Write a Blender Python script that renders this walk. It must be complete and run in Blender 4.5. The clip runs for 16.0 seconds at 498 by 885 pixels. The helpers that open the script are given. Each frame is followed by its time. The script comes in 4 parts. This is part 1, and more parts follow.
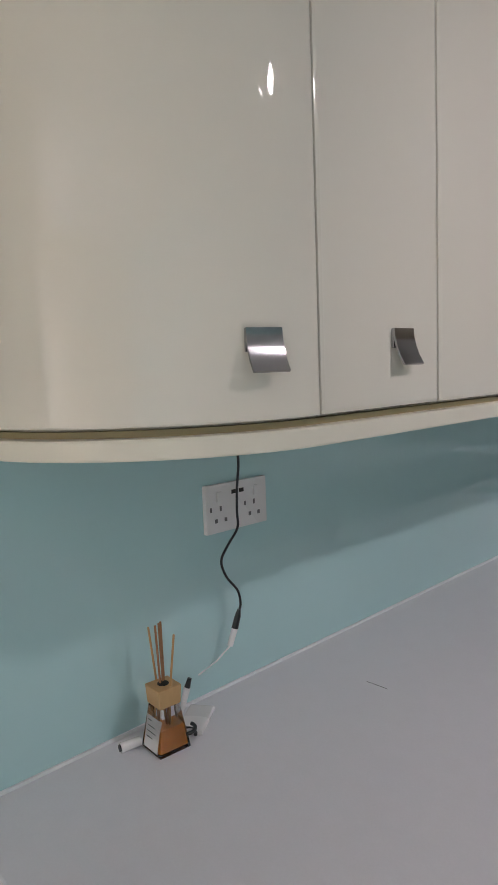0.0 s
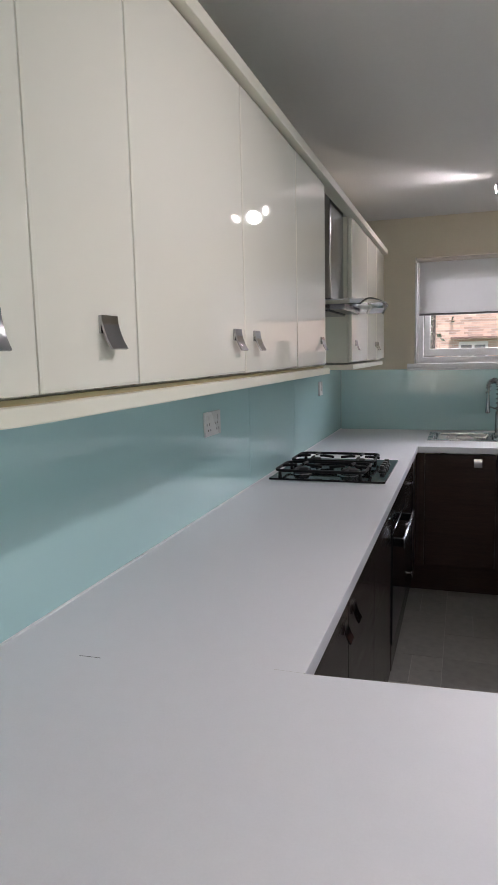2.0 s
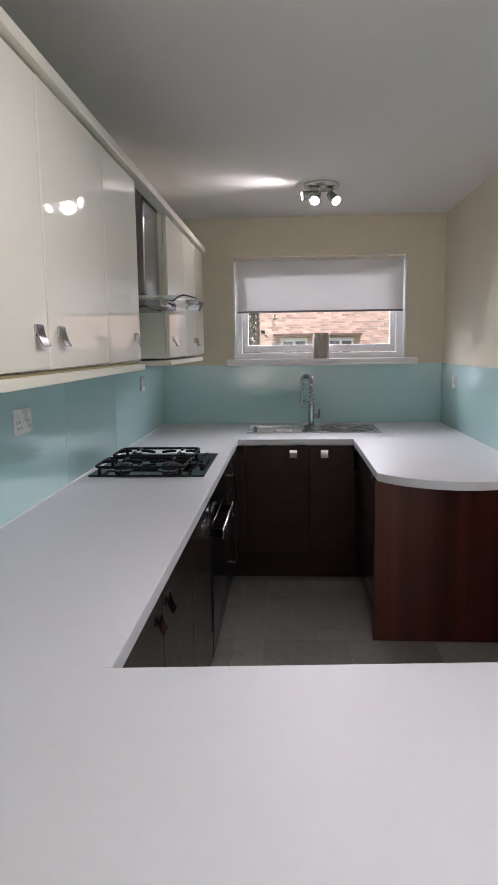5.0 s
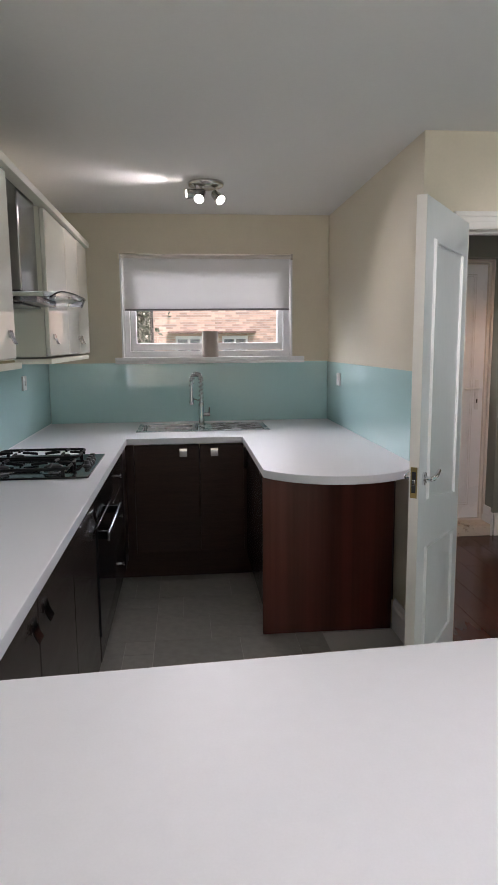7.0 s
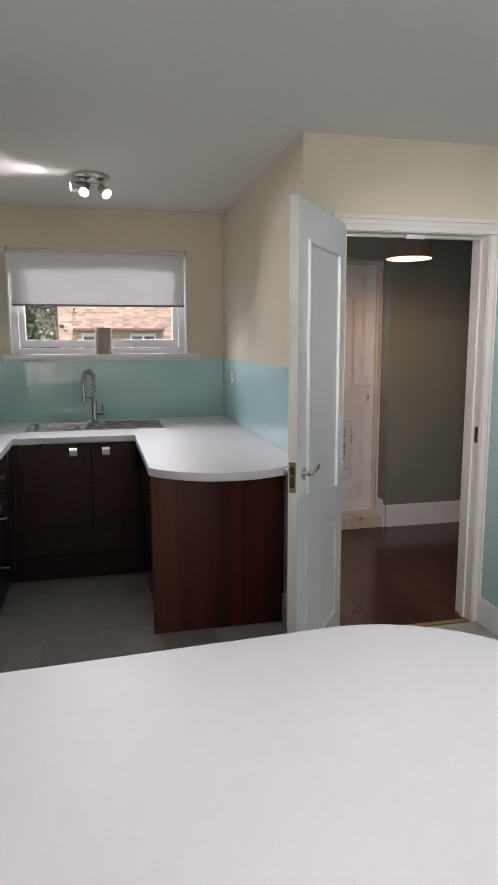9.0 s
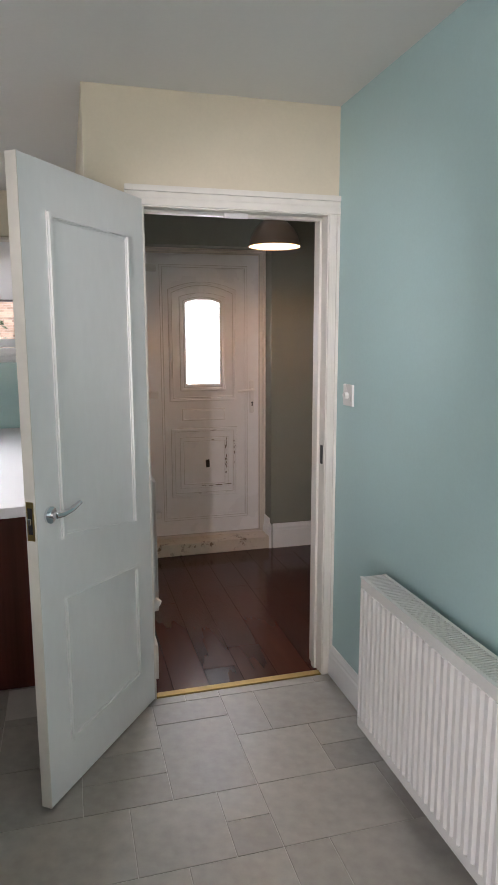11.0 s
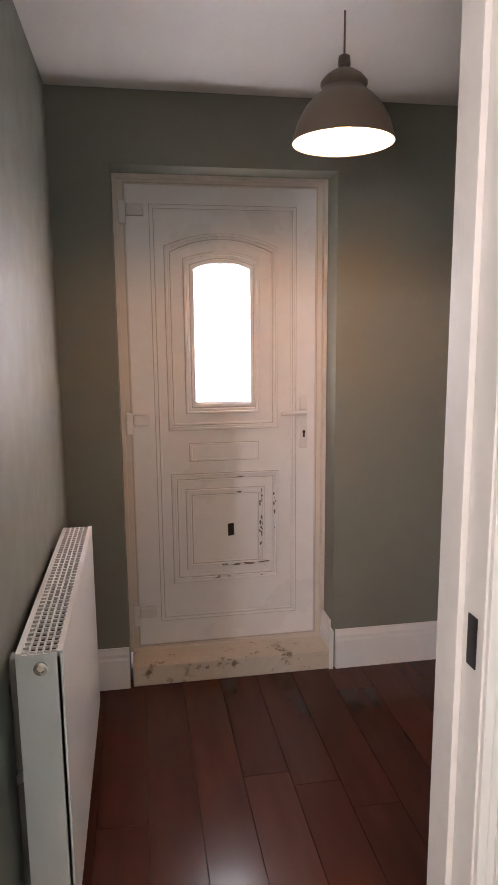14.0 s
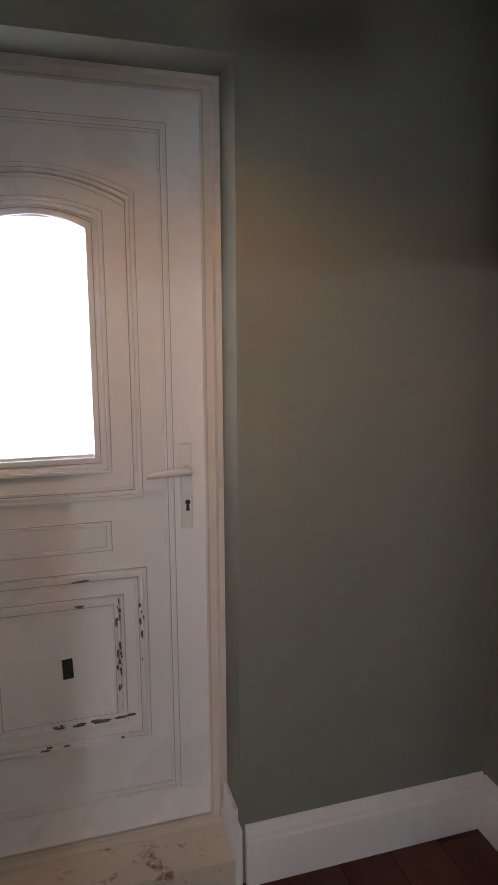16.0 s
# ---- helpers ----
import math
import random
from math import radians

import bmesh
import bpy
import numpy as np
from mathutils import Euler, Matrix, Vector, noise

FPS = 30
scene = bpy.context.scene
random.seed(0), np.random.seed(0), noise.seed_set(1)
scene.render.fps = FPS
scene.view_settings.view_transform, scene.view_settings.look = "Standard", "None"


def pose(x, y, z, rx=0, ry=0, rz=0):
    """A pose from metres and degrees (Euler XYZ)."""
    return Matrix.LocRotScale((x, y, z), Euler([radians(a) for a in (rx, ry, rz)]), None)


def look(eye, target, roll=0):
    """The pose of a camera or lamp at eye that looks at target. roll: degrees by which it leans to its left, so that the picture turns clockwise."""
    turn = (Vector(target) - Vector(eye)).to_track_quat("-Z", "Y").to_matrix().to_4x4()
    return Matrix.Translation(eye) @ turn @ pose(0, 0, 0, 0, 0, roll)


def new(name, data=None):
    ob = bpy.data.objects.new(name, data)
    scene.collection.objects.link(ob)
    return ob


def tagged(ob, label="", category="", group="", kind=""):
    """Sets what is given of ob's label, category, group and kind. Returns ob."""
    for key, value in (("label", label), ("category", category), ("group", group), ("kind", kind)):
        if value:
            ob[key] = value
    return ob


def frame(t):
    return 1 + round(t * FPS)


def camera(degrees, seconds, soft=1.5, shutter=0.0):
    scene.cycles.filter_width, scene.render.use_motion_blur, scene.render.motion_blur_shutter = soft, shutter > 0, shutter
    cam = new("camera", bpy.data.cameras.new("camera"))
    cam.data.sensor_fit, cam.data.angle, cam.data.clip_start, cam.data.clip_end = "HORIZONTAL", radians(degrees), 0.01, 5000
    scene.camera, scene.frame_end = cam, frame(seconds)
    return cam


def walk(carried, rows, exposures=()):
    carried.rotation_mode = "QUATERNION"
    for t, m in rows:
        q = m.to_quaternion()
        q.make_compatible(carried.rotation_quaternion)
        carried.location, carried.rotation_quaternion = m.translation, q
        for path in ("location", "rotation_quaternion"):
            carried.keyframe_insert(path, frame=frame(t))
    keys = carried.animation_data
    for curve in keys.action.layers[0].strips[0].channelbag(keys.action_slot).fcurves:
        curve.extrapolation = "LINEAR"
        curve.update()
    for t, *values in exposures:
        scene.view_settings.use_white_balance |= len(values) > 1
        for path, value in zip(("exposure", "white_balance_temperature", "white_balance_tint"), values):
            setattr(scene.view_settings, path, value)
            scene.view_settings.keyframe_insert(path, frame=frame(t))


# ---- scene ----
cam = camera(41.7, 16.0, 1.1)
PATH = [
    (0, (0.773, 0.634, 1.477), (-0.675, 1.997, 1.256), -2.2),
    (0.5, (0.758, 0.614, 1.454), (-0.446, 2.194, 1.224), -1.9),
    (1, (0.74, 0.585, 1.459), (-0.129, 2.369, 1.205), -1.6),
    (1.5, (0.755, 0.555, 1.465), (0.037, 2.403, 1.204), -1.2),
    (2, (0.765, 0.541, 1.463), (0.145, 2.424, 1.198), -1.3),
    (2.5, (0.781, 0.538, 1.463), (0.262, 2.451, 1.193), -1.1),
    (3, (0.788, 0.541, 1.465), (0.355, 2.474, 1.191), -1.0),
    (3.5, (0.799, 0.542, 1.465), (0.439, 2.489, 1.187), -0.9),
    (4, (0.807, 0.533, 1.467), (0.522, 2.493, 1.185), -0.9),
    (6.5, (0.864, 0.522, 1.467), (0.984, 2.497, 1.171), -0.5),
    (7, (0.877, 0.525, 1.469), (1.067, 2.493, 1.17), -0.5),
    (7.5, (0.89, 0.52, 1.463), (1.153, 2.48, 1.165), -0.3),
    (8, (0.916, 0.515, 1.468), (1.244, 2.465, 1.165), -0.2),
    (8.5, (0.948, 0.515, 1.466), (1.338, 2.453, 1.161), -0.2),
    (9, (1.006, 0.507, 1.465), (1.453, 2.432, 1.158), -0.2),
    (9.5, (1.091, 0.521, 1.46), (1.599, 2.43, 1.15), -0.1),
    (10, (1.248, 0.621, 1.45), (1.795, 2.518, 1.134), -0.2),
    (10.2, (1.344, 0.676, 1.453), (1.901, 2.571, 1.138), -0.2),
    (11.2, (1.955, 0.95, 1.488), (2.47, 2.855, 1.17), -0.1),
    (12.3, (2.262, 1.484, 1.505), (2.74, 3.396, 1.166), 0.1),
    (12.5, (2.318, 1.612, 1.512), (2.772, 3.529, 1.166), -0.0),
    (13, (2.379, 1.927, 1.513), (2.77, 3.858, 1.169), -0.0),
    (13.5, (2.362, 2.285, 1.478), (2.704, 4.227, 1.144), -0.3),
    (14, (2.393, 2.597, 1.446), (2.721, 4.543, 1.121), -0.5),
    (14.5, (2.452, 2.919, 1.445), (2.786, 4.865, 1.126), -0.5),
    (15, (2.524, 3.211, 1.448), (2.876, 5.155, 1.132), -0.6),
    (15.5, (2.623, 3.488, 1.445), (3.093, 5.406, 1.129), -0.6),
    (16, (2.769, 3.687, 1.457), (3.339, 5.577, 1.137), -0.3),
]
walk(cam, [(t, look(eye, target, roll)) for t, eye, target, roll in PATH],
     [(0, -.22, 6450, 25), (1.5, .18, 6350, 22), (3.5, .36, 6350, 22), (7.5, .38, 6450, 20), (10, .34, 6500, 19), (12.5, .70, 6750, 25), (13.2, .62, 6900, 27), (14.5, 1.12, 6750, 26), (16, .32, 6200, 19)])

# ---- world and light ----
world = bpy.data.worlds.new("world")
scene.world = world
world.use_nodes = True
wn = world.node_tree
sky = wn.nodes.new("ShaderNodeTexSky")
sky.sky_type = 'NISHITA'
sky.sun_disc = False
sky.sun_elevation = radians(40)
sky.sun_rotation = radians(200)
wn.nodes["Background"].inputs[1].default_value = 0.12
wn.links.new(sky.outputs[0], wn.nodes["Background"].inputs[0])


def lamp(name, kind, m, energy, color=(1, 1, 1), size=0.1, size_y=None, spot=None, blend=0.5):
    data = bpy.data.lights.new(name, kind)
    data.energy, data.color = energy, color
    if kind == 'AREA':
        data.shape = 'RECTANGLE'
        data.size, data.size_y = size, size_y or size
    elif kind == 'SUN':
        data.angle = size
    else:
        data.shadow_soft_size = size
    if kind == 'SPOT':
        data.spot_size, data.spot_blend = spot, blend
    ob = new(name, data)
    ob.matrix_world = m
    return ob


lamp("sun", 'SUN', look((0, 0, 10), (-2.5, 6.0, 0)), 5.0, (1, .96, .9), radians(12))
# sky light through the kitchen window and the glass of the front door, and an added light from the west
lamp("window_daylight", 'AREA', look((1.05, 7.7, 2.8), (1.05, 5.3, 1.6)), 330, (.95, .99, 1), 4.6, 1.4)
# fill light outside an invented west opening, brightens kitchen and teal wall
lamp("added_west_light", 'AREA', look((-.50, -1.76, 1.15), (2.9, -1.0, 1.0)), 150, (.95, .97, 1), 1.4, 2.0)
lamp("door_daylight", 'AREA', look((2.75, 5.75, 1.5), (2.75, 5.0, 1.1)), 18, (.93, .97, 1), .5, .8)
WARM = (1, .62, .35)
COOL = (1, .975, .96)


# ---- materials ----
def material(name, color, rough=.5, metal=0.0, coat=0.0, bump=0.0, scale=20.0, vary=0.06, grime=0.0, grime_color=(.2, .17, .13),
             stretch=(1, 1, 1), detail=6, piece=0.0, emission=0.0, spec=.5):
    """A surface with broad and fine variation of its colour, gloss and relief."""
    m = bpy.data.materials.new(name)
    m.use_nodes = True
    t = m.node_tree
    n, link = t.nodes, t.links
    p = n["Principled BSDF"]
    p.inputs["Metallic"].default_value = metal
    p.inputs["Specular IOR Level"].default_value = spec
    p.inputs["Coat Weight"].default_value = coat
    p.inputs["Coat Roughness"].default_value = .03
    coords = n.new("ShaderNodeTexCoord")
    place = n.new("ShaderNodeMapping")
    place.inputs["Scale"].default_value = stretch
    link.new(coords.outputs["Object"], place.inputs[0])
    broad = n.new("ShaderNodeTexNoise")
    broad.inputs["Scale"].default_value = scale * .12
    broad.inputs["Detail"].default_value = 4
    link.new(place.outputs[0], broad.inputs["Vector"])
    small = n.new("ShaderNodeTexNoise")
    small.inputs["Scale"].default_value = scale
    small.inputs["Detail"].default_value = detail
    link.new(place.outputs[0], small.inputs["Vector"])
    both = n.new("ShaderNodeMath")
    both.operation = 'ADD'
    link.new(broad.outputs[0], both.inputs[0])
    link.new(small.outputs[0], both.inputs[1])
    tone = n.new("ShaderNodeMapRange")
    tone.inputs["From Min"].default_value, tone.inputs["From Max"].default_value = .6, 1.4
    tone.inputs["To Min"].default_value, tone.inputs["To Max"].default_value = 1 - vary, 1 + vary
    link.new(both.outputs[0], tone.inputs["Value"])
    value = tone.outputs[0]
    if piece:
        info = n.new("ShaderNodeObjectInfo")
        r = n.new("ShaderNodeMapRange")
        r.inputs["To Min"].default_value, r.inputs["To Max"].default_value = 1 - piece, 1 + piece
        link.new(info.outputs["Random"], r.inputs["Value"])
        mul = n.new("ShaderNodeMath")
        mul.operation = 'MULTIPLY'
        link.new(value, mul.inputs[0])
        link.new(r.outputs[0], mul.inputs[1])
        value = mul.outputs[0]
    hsv = n.new("ShaderNodeHueSaturation")
    hsv.inputs["Color"].default_value = (*color, 1)
    link.new(value, hsv.inputs["Value"])
    out = hsv.outputs[0]
    if grime:
        spots = n.new("ShaderNodeTexNoise")
        spots.inputs["Scale"].default_value = 14
        spots.inputs["Detail"].default_value = 10
        spots.inputs["Roughness"].default_value = .7
        link.new(coords.outputs["Object"], spots.inputs["Vector"])
        edge = n.new("ShaderNodeMapRange")
        edge.inputs["From Min"].default_value, edge.inputs["From Max"].default_value = 1 - grime, 1 - grime + .08
        link.new(spots.outputs[0], edge.inputs["Value"])
        mix = n.new("ShaderNodeMix")
        mix.data_type = 'RGBA'
        mix.inputs[7].default_value = (*grime_color, 1)
        link.new(edge.outputs[0], mix.inputs[0])
        link.new(out, mix.inputs[6])
        out = mix.outputs[2]
    link.new(out, p.inputs["Base Color"])
    gloss = n.new("ShaderNodeMapRange")
    gloss.inputs["From Min"].default_value, gloss.inputs["From Max"].default_value = .3, .7
    gloss.inputs["To Min"].default_value, gloss.inputs["To Max"].default_value = rough * .85, min(1, rough * 1.15)
    link.new(broad.outputs[0], gloss.inputs["Value"])
    p.inputs["Roughness"].default_value = rough
    link.new(gloss.outputs[0], p.inputs["Roughness"])
    if bump:
        b = n.new("ShaderNodeBump")
        b.inputs["Strength"].default_value = bump
        b.inputs["Distance"].default_value = .004
        link.new(small.outputs[0], b.inputs["Height"])
        link.new(b.outputs[0], p.inputs["Normal"])
    if emission:
        p.inputs["Emission Color"].default_value = (*color, 1)
        p.inputs["Emission Strength"].default_value = emission
    return m


def glass(name, color, rough=0.0, ior=1.45):
    m = bpy.data.materials.new(name)
    m.use_nodes = True
    p = m.node_tree.nodes["Principled BSDF"]
    p.inputs["Base Color"].default_value = (*color, 1)
    p.inputs["Transmission Weight"].default_value = 1
    p.inputs["Roughness"].default_value = rough
    p.inputs["IOR"].default_value = ior
    return m


def sheer(name, color, through_color, share):
    """A thin cloth or frosted sheet that lets part of the light through."""
    m = bpy.data.materials.new(name)
    m.use_nodes = True
    n, link = m.node_tree.nodes, m.node_tree.links
    p = n["Principled BSDF"]
    p.inputs["Base Color"].default_value = (*color, 1)
    p.inputs["Roughness"].default_value = .8
    t = n.new("ShaderNodeBsdfTranslucent")
    t.inputs[0].default_value = (*through_color, 1)
    weave = n.new("ShaderNodeTexNoise")
    weave.inputs["Scale"].default_value = 60
    f = n.new("ShaderNodeMapRange")
    f.inputs["To Min"].default_value, f.inputs["To Max"].default_value = share * .9, share * 1.1
    link.new(weave.outputs[0], f.inputs["Value"])
    mix = n.new("ShaderNodeMixShader")
    link.new(f.outputs[0], mix.inputs[0])
    link.new(p.outputs[0], mix.inputs[1])
    link.new(t.outputs[0], mix.inputs[2])
    link.new(mix.outputs[0], n["Material Output"].inputs[0])
    return m


def glow(name, color, strength):
    m = bpy.data.materials.new(name)
    m.use_nodes = True
    p = m.node_tree.nodes["Principled BSDF"]
    p.inputs["Base Color"].default_value = (*color, 1)
    p.inputs["Emission Color"].default_value = (*color, 1)
    p.inputs["Emission Strength"].default_value = strength
    return m


def brickwork(name):
    m = material(name, (.42, .2, .14), .9, bump=.3, scale=30)
    n, link = m.node_tree.nodes, m.node_tree.links
    b = n.new("ShaderNodeTexBrick")
    b.inputs["Color1"].default_value = (.58, .40, .33, 1)
    b.inputs["Color2"].default_value = (.48, .30, .24, 1)
    b.inputs["Mortar"].default_value = (.60, .56, .52, 1)
    b.inputs["Scale"].default_value = 1
    b.inputs["Brick Width"].default_value, b.inputs["Row Height"].default_value = .225, .075
    b.inputs["Mortar Size"].default_value = .008
    c = n.new("ShaderNodeTexCoord")
    sep, comb = n.new("ShaderNodeSeparateXYZ"), n.new("ShaderNodeCombineXYZ")
    link.new(c.outputs["Object"], sep.inputs[0])
    link.new(sep.outputs[0], comb.inputs[0])
    link.new(sep.outputs[2], comb.inputs[1])
    link.new(comb.outputs[0], b.inputs["Vector"])
    link.new(b.outputs[0], n["Principled BSDF"].inputs["Base Color"])
    return m


def grained(name, dark, light, rough, broad_scale, fine_scale, piece):
    """Stained wood: broad smoky figure and fine streaks along the grain, each piece of its own tone."""
    m = bpy.data.materials.new(name)
    m.use_nodes = True
    n, link = m.node_tree.nodes, m.node_tree.links
    p = n["Principled BSDF"]
    p.inputs["Specular IOR Level"].default_value = .3
    coords, info = n.new("ShaderNodeTexCoord"), n.new("ShaderNodeObjectInfo")
    shift = n.new("ShaderNodeVectorMath")
    shift.operation = 'MULTIPLY_ADD'
    link.new(info.outputs["Random"], shift.inputs[0])
    shift.inputs[1].default_value = (37, 53, 11)
    link.new(coords.outputs["Object"], shift.inputs[2])
    layers = []
    for size, detail in ((broad_scale, 3), (fine_scale, 3)):
        place = n.new("ShaderNodeVectorMath")
        place.operation = 'MULTIPLY'
        place.inputs[1].default_value = size
        link.new(shift.outputs[0], place.inputs[0])
        noise = n.new("ShaderNodeTexNoise")
        noise.inputs["Scale"].default_value = 1
        noise.inputs["Detail"].default_value = detail
        noise.inputs["Roughness"].default_value = .6
        link.new(place.outputs[0], noise.inputs["Vector"])
        layers.append(noise.outputs[0])
    both = n.new("ShaderNodeMix")
    both.inputs[0].default_value = .14
    link.new(layers[0], both.inputs[2])
    link.new(layers[1], both.inputs[3])
    tone = n.new("ShaderNodeMath")
    tone.operation = 'MULTIPLY_ADD'
    link.new(info.outputs["Random"], tone.inputs[0])
    tone.inputs[1].default_value = piece * .5
    link.new(both.outputs[0], tone.inputs[2])
    ramp = n.new("ShaderNodeMapRange")
    ramp.inputs["From Min"].default_value, ramp.inputs["From Max"].default_value = .24 + piece * .05, .80 + piece * .35
    link.new(tone.outputs[0], ramp.inputs["Value"])
    mix = n.new("ShaderNodeMix")
    mix.data_type = 'RGBA'
    mix.inputs[6].default_value, mix.inputs[7].default_value = (*dark, 1), (*light, 1)
    link.new(ramp.outputs[0], mix.inputs[0])
    link.new(mix.outputs[2], p.inputs["Base Color"])
    p.inputs["Roughness"].default_value = rough
    return m


CREAM_GLOSS = material("cream_gloss", (.74, .70, .60), .55, coat=1.0, spec=.12, vary=.015, scale=3)
CREAM_EDGE = material("cream_edge", (.74, .70, .58), .35, vary=.02, scale=8)
# olive tone stands in for the shade between doors and light rail
GAP = material("olive_gap_shade", (.36, .30, .16), .7, vary=.05)
AQUA = material("aqua_glass", (.44, .66, .665), .5, spec=.12, coat=1.0, vary=.015, scale=2)
AQUA_EDGE = material("aqua_edge", (.35, .62, .57), .2, vary=.02)
AQUA.node_tree.nodes["Principled BSDF"].inputs["Coat IOR"].default_value = 1.55
SILICONE = material("white_sealant", (.75, .76, .76), .4, vary=.04)
WORKTOP = material("white_worktop", (.71, .705, .735), .42, bump=.012, scale=260, vary=.025)
DARK_WOOD = material("dark_oak_foil", (.044, .023, .018), .36, spec=.25, bump=.12, scale=26, vary=.38, stretch=(1, 1, 14))
DARK_WOOD_V = grained("reddish_wood_panel", (.030, .010, .008), (.165, .050, .034), .20, (9, 9, .16), (70, 70, 1.6), .35)
DARK_GLOSS = material("dark_front", (.036, .026, .023), .22, spec=.3, bump=.03, scale=30, vary=.2, stretch=(1, 1, 10))
HANDLE_CHROME = material("handle_chrome", (.40, .40, .41), .12, 1.0, scale=30, vary=.05)
CHROME = material("chrome", (.80, .80, .82), .09, 1.0, scale=30, vary=.04)
NICKEL = material("brushed_nickel", (.62, .60, .57), .25, 1.0, scale=60, vary=.06)
STEEL = material("stainless_steel", (.46, .47, .48), .27, 1.0, scale=90, vary=.08, stretch=(1, 8, 1))
STEEL_V = material("brushed_steel", (.30, .305, .315), .2, 1.0, scale=90, vary=.1, stretch=(12, 12, .4))
HOOD_STEEL = material("hood_steel", (.22, .225, .235), .24, 1.0, scale=90, vary=.1, stretch=(1, 8, 1))
BLACK_GLASS = material("black_glass", (.010, .010, .011), .08, scale=6, vary=.05, spec=.22)
CAST_IRON = material("cast_iron", (.010, .010, .011), .65, spec=.18, bump=.2, scale=200, vary=.15)
RUBBER = material("black_plastic", (.015, .015, .016), .4, vary=.1)
WALL_CREAM = material("cream_paint", (.68, .61, .48), .62, bump=.05, scale=90, vary=.03)
WALL_TEAL = material("teal_paint", (.405, .57, .575), .55, bump=.05, scale=90, vary=.03)
WALL_GREY = material("grey_green_paint", (.215, .222, .190), .6, spec=.25, bump=.05, scale=90, vary=.04)
CEILING = material("white_ceiling", (.74, .72, .69), .75, bump=.04, scale=70, vary=.02)
WHITE_GLOSS = material("white_gloss_paint", (.80, .80, .80), .36, bump=.012, scale=40, vary=.03, stretch=(1, 1, .4))
WHITE_WORN = material("worn_white_paint", (.74, .71, .66), .4, bump=.04, scale=24, vary=.05, grime=.30, grime_color=(.36, .27, .19))
WHITE_RAD = material("radiator_enamel", (.74, .73, .71), .3, vary=.02, scale=12)
UPVC = material("white_upvc", (.82, .81, .82), .3, bump=.02, scale=20, vary=.03)
UPVC_TRIM = material("cream_upvc_trim", (.66, .60, .54), .35, vary=.04)
WHITE_PLASTIC = material("white_plastic", (.76, .74, .73), .28, vary=.02)
PIN_GREY = material("grey_pin_hole", (.16, .15, .15), .7, vary=.1)
DARK_SLOT = material("dark_slot", (.02, .018, .016), .7, vary=.1)
STEP = material("worn_sill_paint", (.62, .55, .46), .5, bump=.15, scale=30, vary=.08, grime=.43, grime_color=(.20, .13, .08))
# grey for lines that imitate shading along the front door's mouldings and gap
GROOVE = material("shade_line_grey", (.50, .46, .43), .7, vary=.15, scale=80)
SOOT = material("chipped_paint", (.16, .13, .10), .8, vary=.4, scale=120)
TILE = material("grey_stone_tile", (.36, .34, .31), .42, bump=.16, scale=24, vary=.17, piece=.10)
GROUT = material("grout", (.54, .52, .49), .9, bump=.3, scale=200)
PLANK = grained("mahogany_laminate", (.024, .008, .0065), (.096, .029, .019), .17, (5.0, .9, 1), (26, 1.6, 1), .5)
BRASS = material("brass_strip", (.36, .26, .10), .45, 1.0, vary=.12, scale=40)
# grey puts the shade on the blind's bottom bar into its colour
BAR_GREY = material("shaded_bar_grey", (.22, .21, .22), .5, vary=.04)
BLIND = sheer("roller_blind", (.80, .79, .79), (.82, .81, .81), .20)
CLEAR = glass("clear_glass", (1, 1, 1))
TINTED = glass("hood_glass", (.78, .86, .84))
FROST = sheer("frosted_glass", (.9, .9, .9), (1, 1, 1), .85)
CERAMIC = material("ribbed_beige_ceramic", (.40, .34, .30), .55, vary=.06, scale=30)
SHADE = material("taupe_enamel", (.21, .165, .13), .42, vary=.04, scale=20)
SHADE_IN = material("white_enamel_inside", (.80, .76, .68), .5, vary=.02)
BULB_COOL = glow("spot_bulb", (1, .96, .90), 22)
BULB_WARM = glow("warm_bulb", (1, .55, .27), 165)
LIGHT_WOOD = material("beech_cap", (.52, .32, .14), .5, bump=.06, scale=40, vary=.12, stretch=(1, 1, .3))
REED = material("reed_stick", (.36, .17, .07), .7, vary=.2, scale=60)
REED_LIGHT = material("pale_reed", (.46, .26, .10), .7, vary=.2, scale=60)
AMBER = material("amber_oil", (.62, .22, .03), .1, vary=.1, scale=40)
PAPER = material("paper_label", (.72, .70, .69), .7, vary=.02)
INK = material("ink", (.05, .05, .05), .7)
BRICK = brickwork("red_brickwork")
LEAF = material("leaf", (.035, .06, .026), .6, vary=.3, scale=5)
BARK = material("bark", (.08, .06, .045), .9, bump=.4, scale=30)
GRASS = material("lawn", (.07, .12, .04), .9, bump=.5, scale=60, vary=.25)
ROOF = material("roof_tile", (.17, .10, .08), .8, bump=.3, scale=20, vary=.2)
DARK_PANE = material("dark_window_pane", (.10, .11, .12), .08, vary=.15, scale=3)


# ---- mesh helpers ----
def finish(bm, bevel=0.0, segments=2):
    bmesh.ops.remove_doubles(bm, verts=bm.verts, dist=1e-6)
    if bevel:
        sharp = [e for e in bm.edges if len(e.link_faces) == 2 and e.calc_face_angle(0) > radians(40)]
        bmesh.ops.bevel(bm, geom=sharp, offset=bevel, segments=segments, profile=.6, affect='EDGES', clamp_overlap=True)
    bmesh.ops.recalc_face_normals(bm, faces=bm.faces)
    return bm


